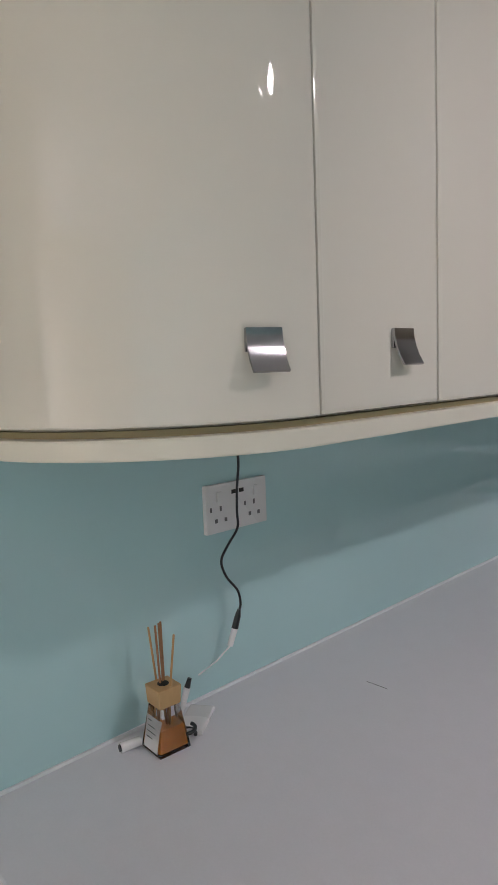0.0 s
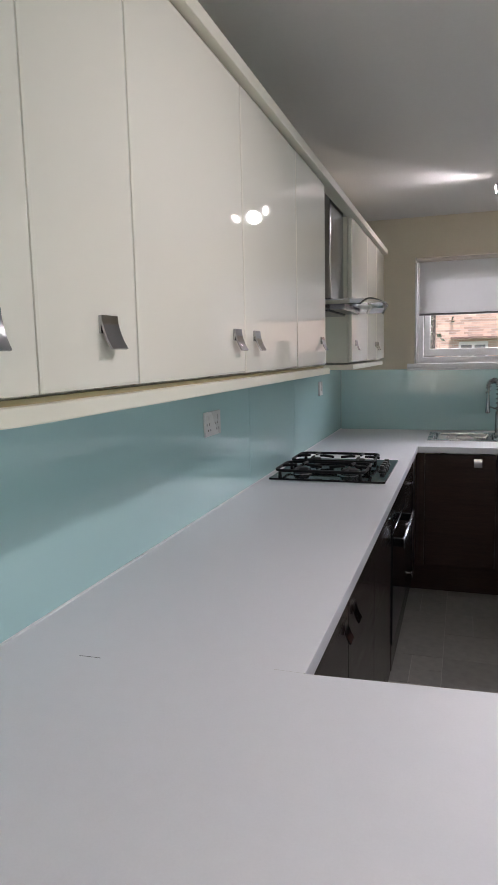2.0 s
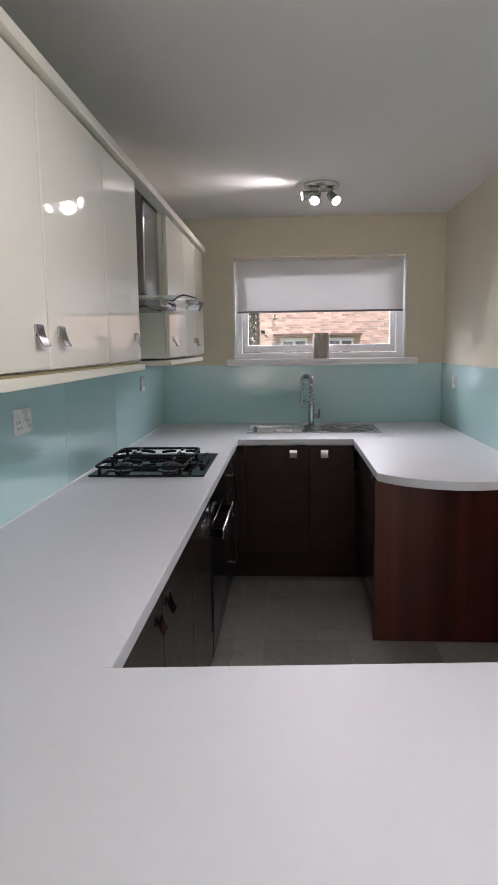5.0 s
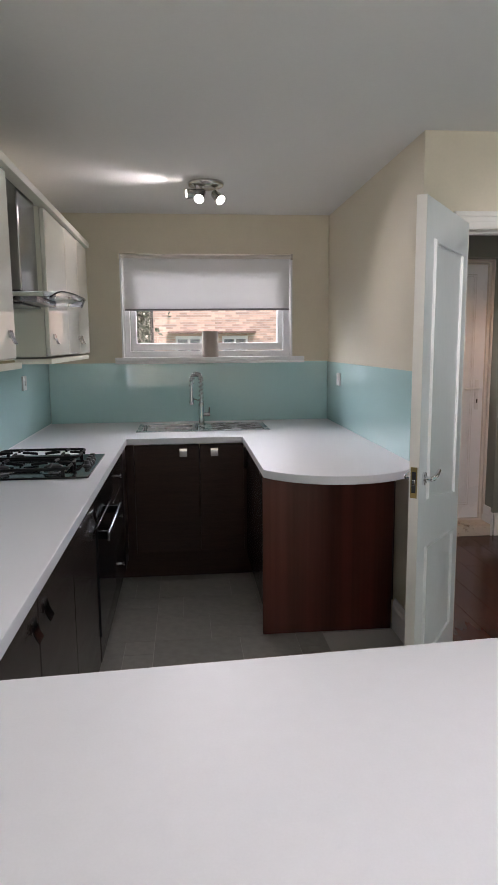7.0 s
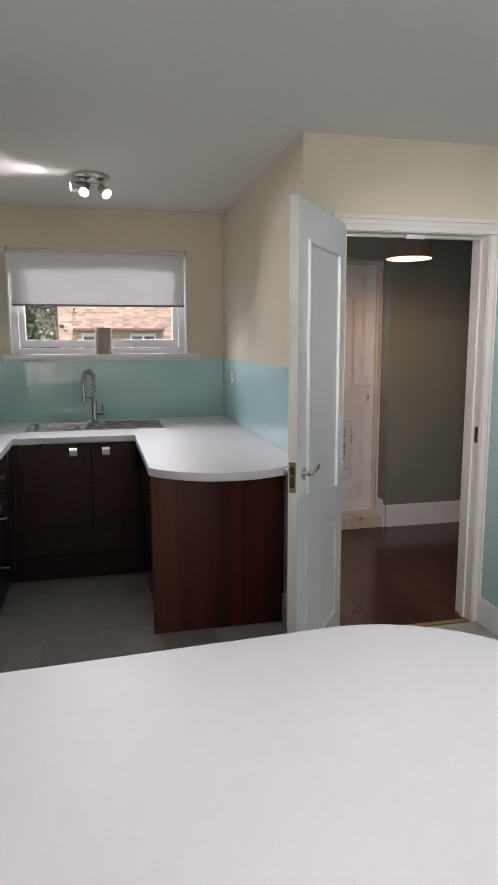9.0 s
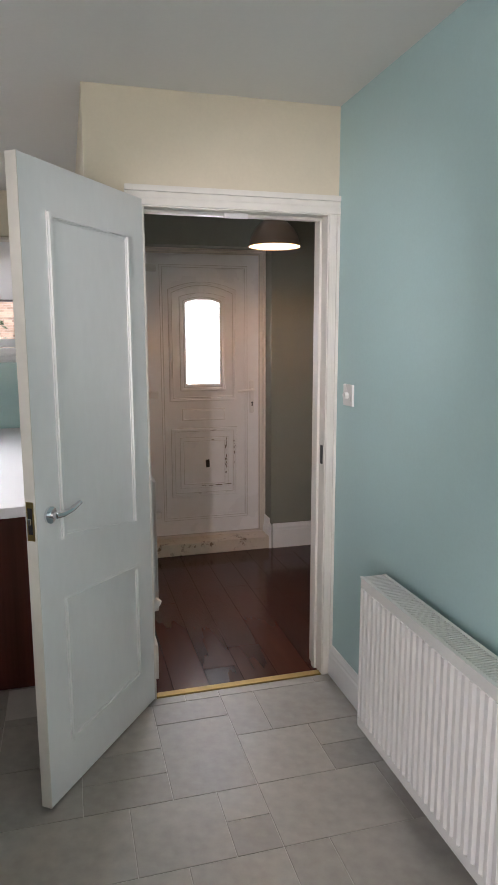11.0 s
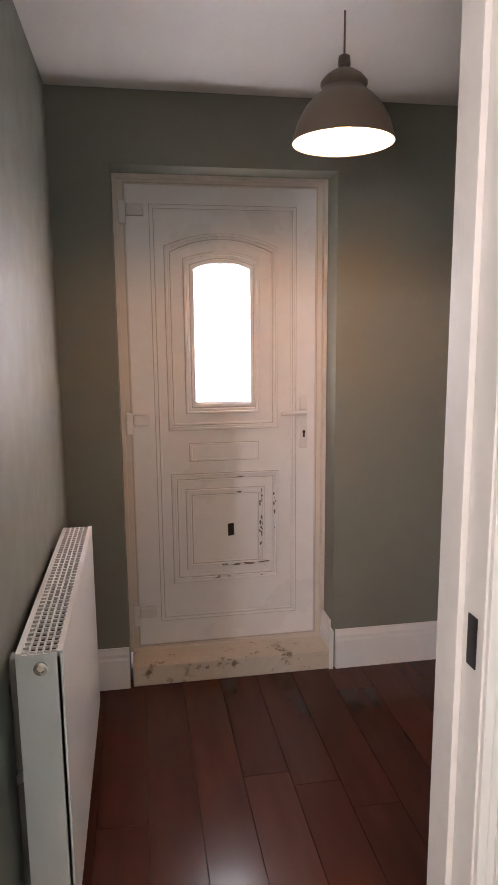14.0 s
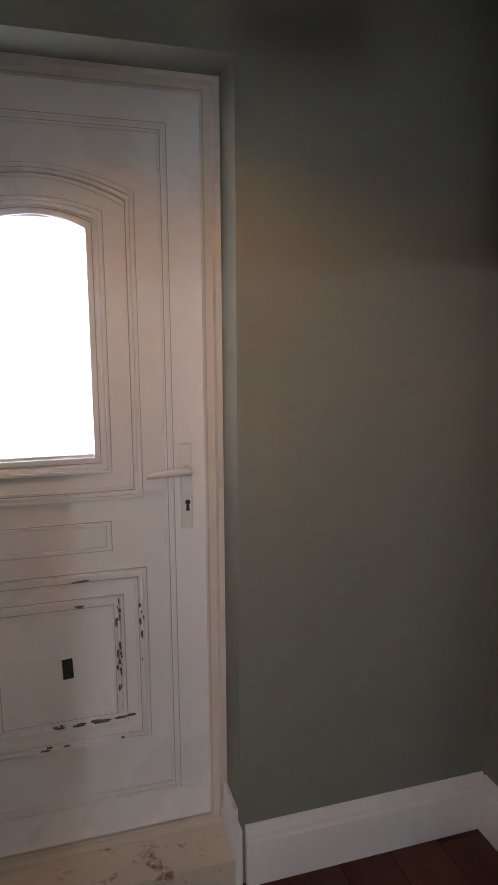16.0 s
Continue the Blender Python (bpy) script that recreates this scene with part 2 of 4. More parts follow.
def box(x0, y0, z0, x1, y1, z1, bevel=0.0, bm=None):
    own = bm is None
    bm = bm or bmesh.new()
    m = Matrix.Translation(((x0 + x1) / 2, (y0 + y1) / 2, (z0 + z1) / 2)) @ Matrix.Diagonal((abs(x1 - x0), abs(y1 - y0), abs(z1 - z0), 1))
    bmesh.ops.create_cube(bm, size=1, matrix=m)
    return finish(bm, bevel) if own else bm


def prism(points, z0, z1, bevel=0.0, bm=None, m=None):
    """A flat outline (x, y) raised from z0 to z1; m turns it afterwards."""
    own = bm is None
    bm = bm or bmesh.new()
    m = m or Matrix()
    lo = [bm.verts.new(m @ Vector((x, y, z0))) for x, y in points]
    hi = [bm.verts.new(m @ Vector((x, y, z1))) for x, y in points]
    bm.faces.new(lo[::-1])
    bm.faces.new(hi)
    for i in range(len(points)):
        j = (i + 1) % len(points)
        bm.faces.new((lo[i], lo[j], hi[j], hi[i]))
    return finish(bm, bevel) if own else bm


def ring(outer, inner, z0, z1, m=None, bm=None):
    """A flat frame between two outlines of equally many points."""
    own = bm is None
    bm = bm or bmesh.new()
    m = m or Matrix()
    v = [[bm.verts.new(m @ Vector((x, y, z))) for x, y in pts] for pts, z in ((outer, z0), (inner, z0), (outer, z1), (inner, z1))]
    k = len(outer)
    for i in range(k):
        j = (i + 1) % k
        bm.faces.new((v[0][i], v[0][j], v[1][j], v[1][i]))
        bm.faces.new((v[2][i], v[3][i], v[3][j], v[2][j]))
        bm.faces.new((v[0][i], v[2][i], v[2][j], v[0][j]))
        bm.faces.new((v[1][i], v[1][j], v[3][j], v[3][i]))
    return finish(bm) if own else bm


def tube(points, radius, sides=10, bm=None, closed=False):
    """A round bar along a line of points."""
    own = bm is None
    bm = bm or bmesh.new()
    pts = [Vector(p) for p in points]
    rings, up = [], None
    k = len(pts)
    for i, p in enumerate(pts):
        if closed:
            d = (pts[(i + 1) % k] - pts[i - 1]).normalized()
        else:
            d = (pts[min(i + 1, k - 1)] - pts[max(i - 1, 0)]).normalized()
        if up is None:
            up = d.orthogonal().normalized()
        up = (up - d * up.dot(d)).normalized()
        side = d.cross(up)
        r = radius[i] if isinstance(radius, (list, tuple)) else radius
        rings.append([bm.verts.new(p + r * (math.cos(a) * up + math.sin(a) * side)) for a in (2 * math.pi * s / sides for s in range(sides))])
    for i in range(k if closed else k - 1):
        a, b = rings[i], rings[(i + 1) % k]
        for s in range(sides):
            q = (s + 1) % sides
            bm.faces.new((a[s], a[q], b[q], b[s])).smooth = True
    if not closed:
        bm.faces.new(rings[0][::-1])
        bm.faces.new(rings[-1])
    return finish(bm) if own else bm


def lathe(profile, sides=32, m=None, bm=None):
    """An outline of (radius, z) turned about the z axis."""
    own = bm is None
    bm = bm or bmesh.new()
    m = m or Matrix()
    rows = []
    for r, z in profile:
        if r < 1e-6:
            rows.append([bm.verts.new(m @ Vector((0, 0, z)))])
        else:
            rows.append([bm.verts.new(m @ Vector((r * math.cos(2 * math.pi * s / sides), r * math.sin(2 * math.pi * s / sides), z))) for s in range(sides)])
    for a, b in zip(rows, rows[1:]):
        for s in range(sides):
            q = (s + 1) % sides
            f = [a[s % len(a)], a[q % len(a)], b[q % len(b)], b[s % len(b)]]
            f = list(dict.fromkeys(f))
            if len(f) > 2:
                bm.faces.new(f).smooth = True
    return finish(bm) if own else bm


def strip(profile, y0, y1, thick, m=None):
    """A bent sheet: a line of (x, z) given a thickness and drawn out along y."""
    pts = [Vector((x, 0, z)) for x, z in profile]
    left, right = [], []
    for i, p in enumerate(pts):
        d = (pts[min(i + 1, len(pts) - 1)] - pts[max(i - 1, 0)]).normalized()
        nrm = Vector((d.z, 0, -d.x)) * thick / 2
        left.append((p + nrm))
        right.append((p - nrm))
    outline = left + right[::-1]
    bm = bmesh.new()
    m = m or Matrix()
    a = [bm.verts.new(m @ Vector((v.x, y0, v.z))) for v in outline]
    b = [bm.verts.new(m @ Vector((v.x, y1, v.z))) for v in outline]
    k = len(outline)
    h = len(pts)
    for i in range(k):
        j = (i + 1) % k
        bm.faces.new((a[i], a[j], b[j], b[i]))
    for i in range(h - 1):
        bm.faces.new((a[i], a[k - 1 - i], a[k - 2 - i], a[i + 1]))
        bm.faces.new((b[i], b[i + 1], b[k - 2 - i], b[k - 1 - i]))
    return finish(bm)


def mesh_of(name, bm, mat, smooth=35):
    me = bpy.data.meshes.new(name)
    rounded = any(f.smooth for f in bm.faces)
    for f in bm.faces:
        f.smooth = bool(smooth)
    bm.to_mesh(me)
    bm.free()
    me.materials.append(mat)
    if smooth:
        me.set_sharp_from_angle(angle=radians(50 if rounded else 15))
    return me


def part(name, bm, mat, parent=None, label="", m=None):
    ob = new(name, bm if isinstance(bm, bpy.types.Mesh) else mesh_of(name, bm, mat))
    if parent:
        ob.parent = parent
    if m is not None:
        ob.matrix_basis = m
    if label:
        tagged(ob, label)
    return ob


def thing(name, label, category, m=None, group="", kind=""):
    ob = new(name)
    ob.empty_display_size = .1
    ob.matrix_basis = m or Matrix()
    return tagged(ob, label, category, group, kind)


def setting(name, bm, mat, label, category="", parent=None):
    return tagged(part(name, bm, mat, parent), label, category, "", "structure")


def arc(cx, cy, r, a0, a1, k=12, ry=None):
    return [(cx + r * math.cos(radians(a0 + (a1 - a0) * i / k)), cy + (ry or r) * math.sin(radians(a0 + (a1 - a0) * i / k))) for i in range(k + 1)]


# upright planes: outlines drawn as (across, height), thickness towards the viewer
FACE_SOUTH = Matrix(((1, 0, 0, 0), (0, 0, -1, 0), (0, 1, 0, 0), (0, 0, 0, 1)))   # (u, v, d) -> (u, -d, v)
FACE_EAST = Matrix(((0, 0, 1, 0), (1, 0, 0, 0), (0, 1, 0, 0), (0, 0, 0, 1)))      # (u, v, d) -> (d, u, v)
FACE_WEST = Matrix(((0, 0, -1, 0), (1, 0, 0, 0), (0, 1, 0, 0), (0, 0, 0, 1)))     # (u, v, d) -> (-d, u, v)


def rect(u0, v0, u1, v1):
    return [(u0, v0), (u1, v0), (u1, v1), (u0, v1)]


# ---- plan ----
XW, XE, XT = -.095, 1.935, 2.925          # hob wall, wall beside the window, teal wall
YN, YD, YS = 5.331, 3.43, -2.6            # window wall, door wall, unseen end wall
CEIL = 2.375
HXW, HXE, HYN, HCEIL = 2.10, 3.94, 5.18, 2.33
DOOR0, DOOR1, DOORH = 2.145, 2.874, 1.962
WX0, WX1, WZ0, WZ1 = .432, 1.668, 1.365, 2.104
TOP = .908

# ---- shell ----
ww = new("wall_west")
ww.empty_display_size = .1
tagged(ww, "cream painted wall behind the hob, with an opening added for light", "wall", "", "structure")
# edges of the unseen opening made for the added west light
GY0, GY1, GZ = -2.58, -1.02, 2.12
part("wall_panel", box(XW - .25, GY1, 0, XW, YN + .25, CEIL), WALL_CREAM, ww)
part("wall_panel", box(XW - .25, YS - .2, 0, XW, GY0, CEIL), WALL_CREAM, ww)
part("wall_panel", box(XW - .25, GY0, GZ, XW, GY1, CEIL), WALL_CREAM, ww)
north = new("wall_north")
tagged(north, "cream painted wall with a window opening", "wall", "", "structure")
north.empty_display_size = .1
part("wall_panel", box(XW, YN, 0, WX0, YN + .25, CEIL), WALL_CREAM, north)
part("wall_panel", box(WX1, YN, 0, XE, YN + .25, CEIL), WALL_CREAM, north)
part("wall_panel", box(WX0, YN, 0, WX1, YN + .25, WZ0 - .02), WALL_CREAM, north)
part("wall_panel", box(WX0, YN, WZ1, WX1, YN + .25, CEIL), WALL_CREAM, north)
setting("wall_east", box(XE, YD, 0, HXW - .004, YN + .25, CEIL), WALL_CREAM, "cream painted partition beside the sink counter", "wall")
setting("wall_hall_west", box(HXW - .004, YD + .12, 0, HXW, HYN + .2, HCEIL), WALL_GREY, "grey green painted hall wall", "wall")
dw = new("wall_door")
dw.empty_display_size = .1
tagged(dw, "cream painted wall round the hall doorway", "wall", "", "structure")
part("wall_panel", box(HXW - .004, YD, 0, DOOR0 - .03, YD + .12, CEIL), WALL_CREAM, dw)
part("wall_panel", box(DOOR1 + .03, YD, 0, XT, YD + .12, CEIL), WALL_CREAM, dw)
part("wall_panel", box(DOOR0 - .03, YD, DOORH + .03, DOOR1 + .03, YD + .12, CEIL), WALL_CREAM, dw)
setting("wall_teal", box(XT, YS, 0, XT + .2, YD + .12, CEIL), WALL_TEAL, "teal painted wall with a radiator", "wall")
setting("wall_hall_south", box(XT + .2, YD + .05, 0, HXE, YD + .12, HCEIL), WALL_GREY, "grey green hall wall beside the doorway", "wall")
setting("wall_hall_south_face", box(DOOR1 + .03, YD + .12, 0, HXE, YD + .124, HCEIL), WALL_GREY, "grey green paint of the hall", "wall")
setting("wall_hall_lintel_face", box(HXW, YD + .12, DOORH + .03, DOOR1 + .03, YD + .124, HCEIL), WALL_GREY, "grey green paint over the doorway", "wall")
setting("wall_hall_east", box(HXE, YD + .05, 0, HXE + .15, HYN + .3, HCEIL), WALL_GREY, "grey green painted hall wall", "wall")
hn = new("wall_hall_north")
hn.empty_display_size = .1
tagged(hn, "grey green painted wall round the front door", "wall", "", "structure")
FX0, FX1, FZ0, FZ1 = 2.318, 3.190, .085, 2.070
part("wall_panel", box(HXW, HYN, 0, FX0, HYN + .32, HCEIL), WALL_GREY, hn)
part("wall_panel", box(FX1, HYN, 0, HXE, HYN + .32, HCEIL), WALL_GREY, hn)
part("wall_panel", box(FX0, HYN, FZ1, FX1, HYN + .32, HCEIL), WALL_GREY, hn)
setting("wall_south", box(XW, YS - .2, 0, XT + .2, YS, CEIL), WALL_CREAM, "cream painted end wall of the dining area", "wall")
setting("ceiling", box(XW - .25, YS - .2, CEIL, XT + .2, YN + .25, CEIL + .15), CEILING, "flat white painted ceiling", "ceiling")
setting("ceiling_hall", box(HXW - .1, YD + .12, HCEIL, HXE + .15, HYN + .32, HCEIL + .04), CEILING, "flat white painted hall ceiling", "ceiling")
setting("floor_slab", box(XW - .25, YS - .2, -.12, XE + .05, YN + .25, -.0022), GROUT, "pale grout bed of the tiled floor", "floor")
setting("floor_slab", box(XE + .05, YS - .2, -.12, XT + .2, YD + .0, -.0022), GROUT, "pale grout bed of the tiled floor", "floor")
setting("floor_hall_slab", box(XE + .05, YD + .0, -.12, HXE + .15, HYN + .32, -.0080), DARK_SLOT, "hall floor base", "floor")


def skirting(name, a, b, out, mat=WHITE_GLOSS, height=.135, label="white moulded skirting board"):
    """A moulded board along a wall from a to b; out is the way into the room."""
    prof = [(0, 0), (.018, 0), (.018, height * .72), (.015, height * .78), (.015, height * .86), (.009, height * .94), (.006, height), (0, height)]
    a, b, out = Vector((*a, 0)), Vector((*b, 0)), Vector((*out, 0))
    bm = bmesh.new()
    ends = [[bm.verts.new(p + out * d + Vector((0, 0, z))) for d, z in prof] for p in (a, b)]
    k = len(prof)
    for i in range(k):
        j = (i + 1) % k
        bm.faces.new((ends[0][i], ends[0][j], ends[1][j], ends[1][i]))
    bm.faces.new(ends[0][::-1])
    bm.faces.new(ends[1])
    return setting(name, finish(bm), mat, label, "skirting board")


skirting("baseboard_teal", (XT, YS), (XT, YD - .02), (-1, 0))
skirting("baseboard_jog", (XE, YD), (XE, 3.66), (-1, 0), height=.16)
skirting("baseboard_jog_front", (XE - .018, YD), (DOOR0 - .1, YD), (0, -1), height=.16)
skirting("baseboard_hall_north", (FX1 + .012, HYN), (HXE, HYN), (0, -1), height=.175)
skirting("baseboard_hall_reveal", (FX1, HYN - .018), (FX1, HYN + .14), (-1, 0), height=.175)
skirting("baseboard_hall_left", (HXW, HYN), (FX0, HYN), (0, -1), height=.175)
skirting("baseboard_hall_west", (HXW, YD + .13), (HXW, HYN - .018), (1, 0), height=.175)
skirting("baseboard_hall_east", (HXE, YD + .13), (HXE, HYN - .018), (-1, 0), height=.175)

# ---- splashbacks and sealant ----
def splash(name, boxes, label):
    ob = thing(name, label, "splashback")
    for b in boxes:
        part("glass_panel", box(*b, bevel=.0015), AQUA, ob)
    return ob


splash("splashback", [(XW, .55, TOP, XW + .006, 3.147, 1.42), (XW, 3.150, TOP, XW + .006, 3.92, 1.62), (XW, 3.923, TOP, XW + .006, YN, 1.42)],
       "aqua back-painted glass splashback behind the hob")
splash("splashback", [(XW + .007, YN - .006, TOP, XE - .007, YN, 1.338)], "aqua back-painted glass splashback behind the sink")
splash("splashback", [(XE - .006, 3.50, TOP, XE, YN, 1.335)], "aqua back-painted glass splashback over the end counter")
part("sealant_bead", box(XW + .006, .72, TOP, XW + .010, YN - .006, TOP + .005), SILICONE, None)
tagged(bpy.data.objects["sealant_bead"], "thin white silicone bead along the worktop", "sealant", "", "structure")

# ---- worktop: hob run, sink run, end counter and peninsula ----
PEN0, PEN1 = .885, 1.597


def worktop_outline():
    pts = [(XW + .001, PEN0)]
    pts += arc(1.45, PEN0 + .36, .36, -90, 0, 12)
    pts += arc(1.45, 1.298, .36, 0, 90, 12)
    pts += [(.512, PEN1), (.516, 4.47), (1.218, 4.47), (1.218, 3.398)]
    chord, sag = XE - 1.218, .2
    r = (chord * chord / 4 + sag * sag) / (2 * sag)
    half = math.degrees(math.asin(chord / 2 / r))
    pts += arc((1.218 + XE) / 2, 3.398 - sag + r, r, 270 - half, 270 + half, 16)[1:-1]
    pts += [(XE - .001, 3.398), (XE - .001, YN - .001), (.958, YN - .001), (.958, 4.792), (.587, 4.792), (.587, YN - .001), (XW + .001, YN - .001)]
    return pts


wt = thing("worktop", "pale white-grey laminate worktop with a peninsula", "worktop")
part("slab", prism(worktop_outline(), TOP - .038, TOP, .004), WORKTOP, wt)
part("rear_strip", box(.5873, 5.118, TOP - .038, .9577, YN - .001, TOP - .0003), WORKTOP, wt)
part("joint_line", box(.455, 1.5957, TOP - .001, .511, 1.5963, TOP + .0002), GROUT, wt, "faint joint at the inner corner")
tagged(part("hair", box(-.022, .0, .0, .022, .0006, .0005), DARK_SLOT, None, "", pose(.108, 1.551, TOP, 0, 0, 2)), "thin dark hair lying on the worktop", "hair")


# ---- cabinet fronts ----
def handle_mesh(width=.045):
    prof = [(.004, .054), (.005, .043), (.008, .031), (.013, .018), (.020, .006)]
    return mesh_of("handle", strip(prof, -width / 2, width / 2, .003), HANDLE_CHROME)


HANDLE = handle_mesh()
HANDLE_BACK = mesh_of("back_plate", box(0, -.0225, .028, .004, .0225, .054, .001), HANDLE_CHROME)


def put_handle(parent, m):
    h = part("handle", HANDLE, None, parent, "curved chrome tab handle", m)
    part("back_plate", HANDLE_BACK, None, h)


def east_cabinet(name, label, y0, y1, z0, z1, depth, face, door_mat, body_mat, joints, handles, group):
    """A unit against the hob wall, its doors facing east. joints: door edges along y; handles: (y, z)."""
    ob = thing(name, label, "cabinet", pose(0, 0, z0), group)
    part("body", box(XW + .008, y0 + .001, 0, face - .022, y1 - .001, z1 - z0), body_mat, ob)
    for i, (a, b) in enumerate(zip(joints, joints[1:])):
        d = part("door", box(face - .020, a + .0010, .004, face, b - .0010, z1 - z0 - .004, .006), door_mat, ob)
        for hy, hz in handles:
            if a < hy < b:
                put_handle(d, pose(face, hy, hz - z0))
    return ob


UZ0, UZ1, UF = 1.416, 2.075, .272
CY, CR = 1.225, .30


def curved_unit():
    ob = thing("wall_cabinet", "cream high-gloss wall cabinet with a curved end door", "cabinet", pose(0, 0, UZ0), "wall cabinets")
    cx = UF - CR
    part("body", prism([(XW + .008, CY - .001), (XW + .008, CY - CR + .022)] + arc(cx, CY - .001, CR - .022, -90, 0, 16), 0, UZ1 - UZ0), CREAM_EDGE, ob)
    pts = arc(cx, CY - .0017, CR, -90, 0, 28) + arc(cx, CY - .0017, CR - .020, 0, -90, 28)
    pts = [(XW + .01, CY - .0017 - CR)] + pts + [(XW + .01, CY - .0017 - CR + .02)]
    d = part("door", prism(pts, .004, UZ1 - UZ0 - .004, .003), CREAM_GLOSS, ob, "curved cream gloss door")
    a = radians(-16)
    put_handle(d, pose(cx + CR * math.cos(a), CY + CR * math.sin(a), 1.468 - UZ0, 0, 0, -16))
    return ob


curved_unit()
east_cabinet("wall_cabinet", "cream high-gloss narrow wall cabinet", 1.225, 1.488, UZ0, UZ1, .36, UF, CREAM_GLOSS, CREAM_EDGE, [1.225, 1.488], [(1.392, 1.470)], "wall cabinets")
east_cabinet("wall_cabinet", "cream high-gloss double wall cabinet with chrome handles", 1.488, 2.545, UZ0, UZ1, .36, UF, CREAM_GLOSS, CREAM_EDGE, [1.488, 2.03, 2.545], [(1.965, 1.468), (2.11, 1.468)], "wall cabinets")
east_cabinet("wall_cabinet", "cream high-gloss wall cabinet beside the cooker hood", 2.545, 2.985, UZ0, UZ1, .36, UF, CREAM_GLOSS, CREAM_EDGE, [2.545, 2.985], [(2.91, 1.468)], "wall cabinets")
east_cabinet("wall_cabinet", "cream high-gloss wall cabinet near the window", 3.60, 4.10, UZ0, UZ1, .36, UF, CREAM_GLOSS, CREAM_EDGE, [3.60, 4.10], [(3.70, 1.468)], "wall cabinets")
east_cabinet("wall_cabinet", "cream high-gloss double wall cabinet near the window", 4.10, 4.86, UZ0, UZ1, .36, UF, CREAM_GLOSS, CREAM_EDGE, [4.10, 4.48, 4.86], [(4.43, 1.468), (4.53, 1.468)], "wall cabinets")


def rail(name, label, z0, z1, out, runs):
    ob = thing(name, label, "trim")
    for pts in runs:
        part("moulding", prism(pts, z0, z1, .003), CREAM_EDGE, ob)
    return ob


pelmet_out = [(XW + .008, CY - CR - .006)] + arc(UF - CR, CY, CR + .006, -90, 0, 24) + [(UF + .006, 3.03), (XW + .008, 3.03)]
rail("light_rail", "cream light rail under the wall cabinets", 1.385, 1.409, .006, [pelmet_out, [(XW + .008, 3.58), (UF + .006, 3.58), (UF + .006, 4.75), (UF - .10, 4.87), (XW + .008, 4.87)]])
# recessed filler whose colour imitates the shade above the rail
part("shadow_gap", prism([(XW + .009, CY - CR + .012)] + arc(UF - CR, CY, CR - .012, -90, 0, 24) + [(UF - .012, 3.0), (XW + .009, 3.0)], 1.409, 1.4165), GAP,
     [o for o in bpy.data.objects if o.name.startswith("light_rail")][0], "olive strip coloured as the shade of the gap")
cornice_out = [(XW + .008, CY - CR - .02)] + arc(UF - CR, CY, CR + .02, -90, 0, 24) + [(UF + .02, 4.875), (UF - .03, 4.875)] + arc(UF - CR, CY, CR - .03, 0, -90, 24) + [(XW + .008, CY - CR + .03)]
rail("cornice", "cream cornice along the top of the wall cabinets", UZ1, UZ1 + .030, .02, [cornice_out])

# ---- cooker hood ----
hood = thing("cooker_hood", "stainless steel chimney cooker hood with a curved glass canopy", "cooker hood", pose(0, 3.42, 0))
part("chimney", box(XW + .008, -.14, 1.685, .236, .16, UZ1 + .045, .006), STEEL_V, hood)
part("motor_box", prism([(XW + .008, -.24), (.25, -.24), (.30, -.18), (.30, .22), (.25, .28), (XW + .008, .28)], 1.638, 1.667, .005), HOOD_STEEL, hood)
part("filter_panel", box(XW + .03, -.20, 1.630, .24, .24, 1.6375, .002), HOOD_STEEL, hood, "perforated steel filter")
for k in range(4):
    part("button", lathe([(0, 0), (.007, 0), (.007, .004), (0, .005)], 12, FACE_EAST), CHROME, hood, "", pose(.3005, -.05 + k * .035, 1.652))
gprof = [(i / 32 * .74 - .37, -.026 * max(0, (abs(i / 16 - 1) - .76) / .24) ** 1.8) for i in range(33)]
gm = bmesh.new()
ga = []
for x in (XW + .01, .10, .27, .36, .437):
    row = []
    for u, z in gprof:
        pull = .05 * (abs(u) / .37) ** 3 if x > .3 else 0
        row.append(gm.verts.new((x - pull, u + .02, 1.676 + z)))
    ga.append(row)
for a, b in zip(ga, ga[1:]):
    for i in range(32):
        f = gm.faces.new((a[i], b[i], b[i + 1], a[i + 1]))
        f.smooth = True
bmesh.ops.solidify(gm, geom=gm.faces[:], thickness=.005)
part("glass_canopy", finish(gm), TINTED, hood, "curved clear glass canopy")
part("canopy_edge", tube([(.437 - .05 * (abs(u) / .37) ** 3, u + .02, 1.6735 + z) for u, z in gprof], .0034, 8), BLACK_GLASS, hood, "dark glass edge")

# ---- base cabinets ----
BF, BTOP, BBOT = .503, TOP - .042, .15


def plinth(name, bx, label="dark wood plinth board"):
    tagged(part(name, box(*bx, bevel=.002), DARK_WOOD), label, "plinth")


def base(label, y0, y1, joints, handles):
    return east_cabinet("base_cabinet", label, y0, y1, BBOT, BTOP, .6, BF, DARK_GLOSS, DARK_WOOD, joints, handles, "base cabinets")


base("dark brown double base cabinet under the hob counter", 1.62, 2.60, [1.62, 2.10, 2.60], [(2.035, .77), (2.165, .77)])
base("dark brown base cabinet beside the oven", 2.60, 3.13, [2.60, 3.13], [(3.06, .77)])
oven = thing("oven", "black glass built-in oven with a steel bar handle", "oven", pose(0, 3.435, 0))
part("body", box(XW + .01, -.297, .15, BF - .022, .297, BTOP), DARK_SLOT, oven)
part("control_panel", box(BF - .020, -.297, .74, BF + .002, .297, BTOP - .003, .002), BLACK_GLASS, oven)
od = part("oven_door", box(BF - .020, -.297, .27, BF + .006, .297, .735, .003), BLACK_GLASS, oven, "black glass oven door")
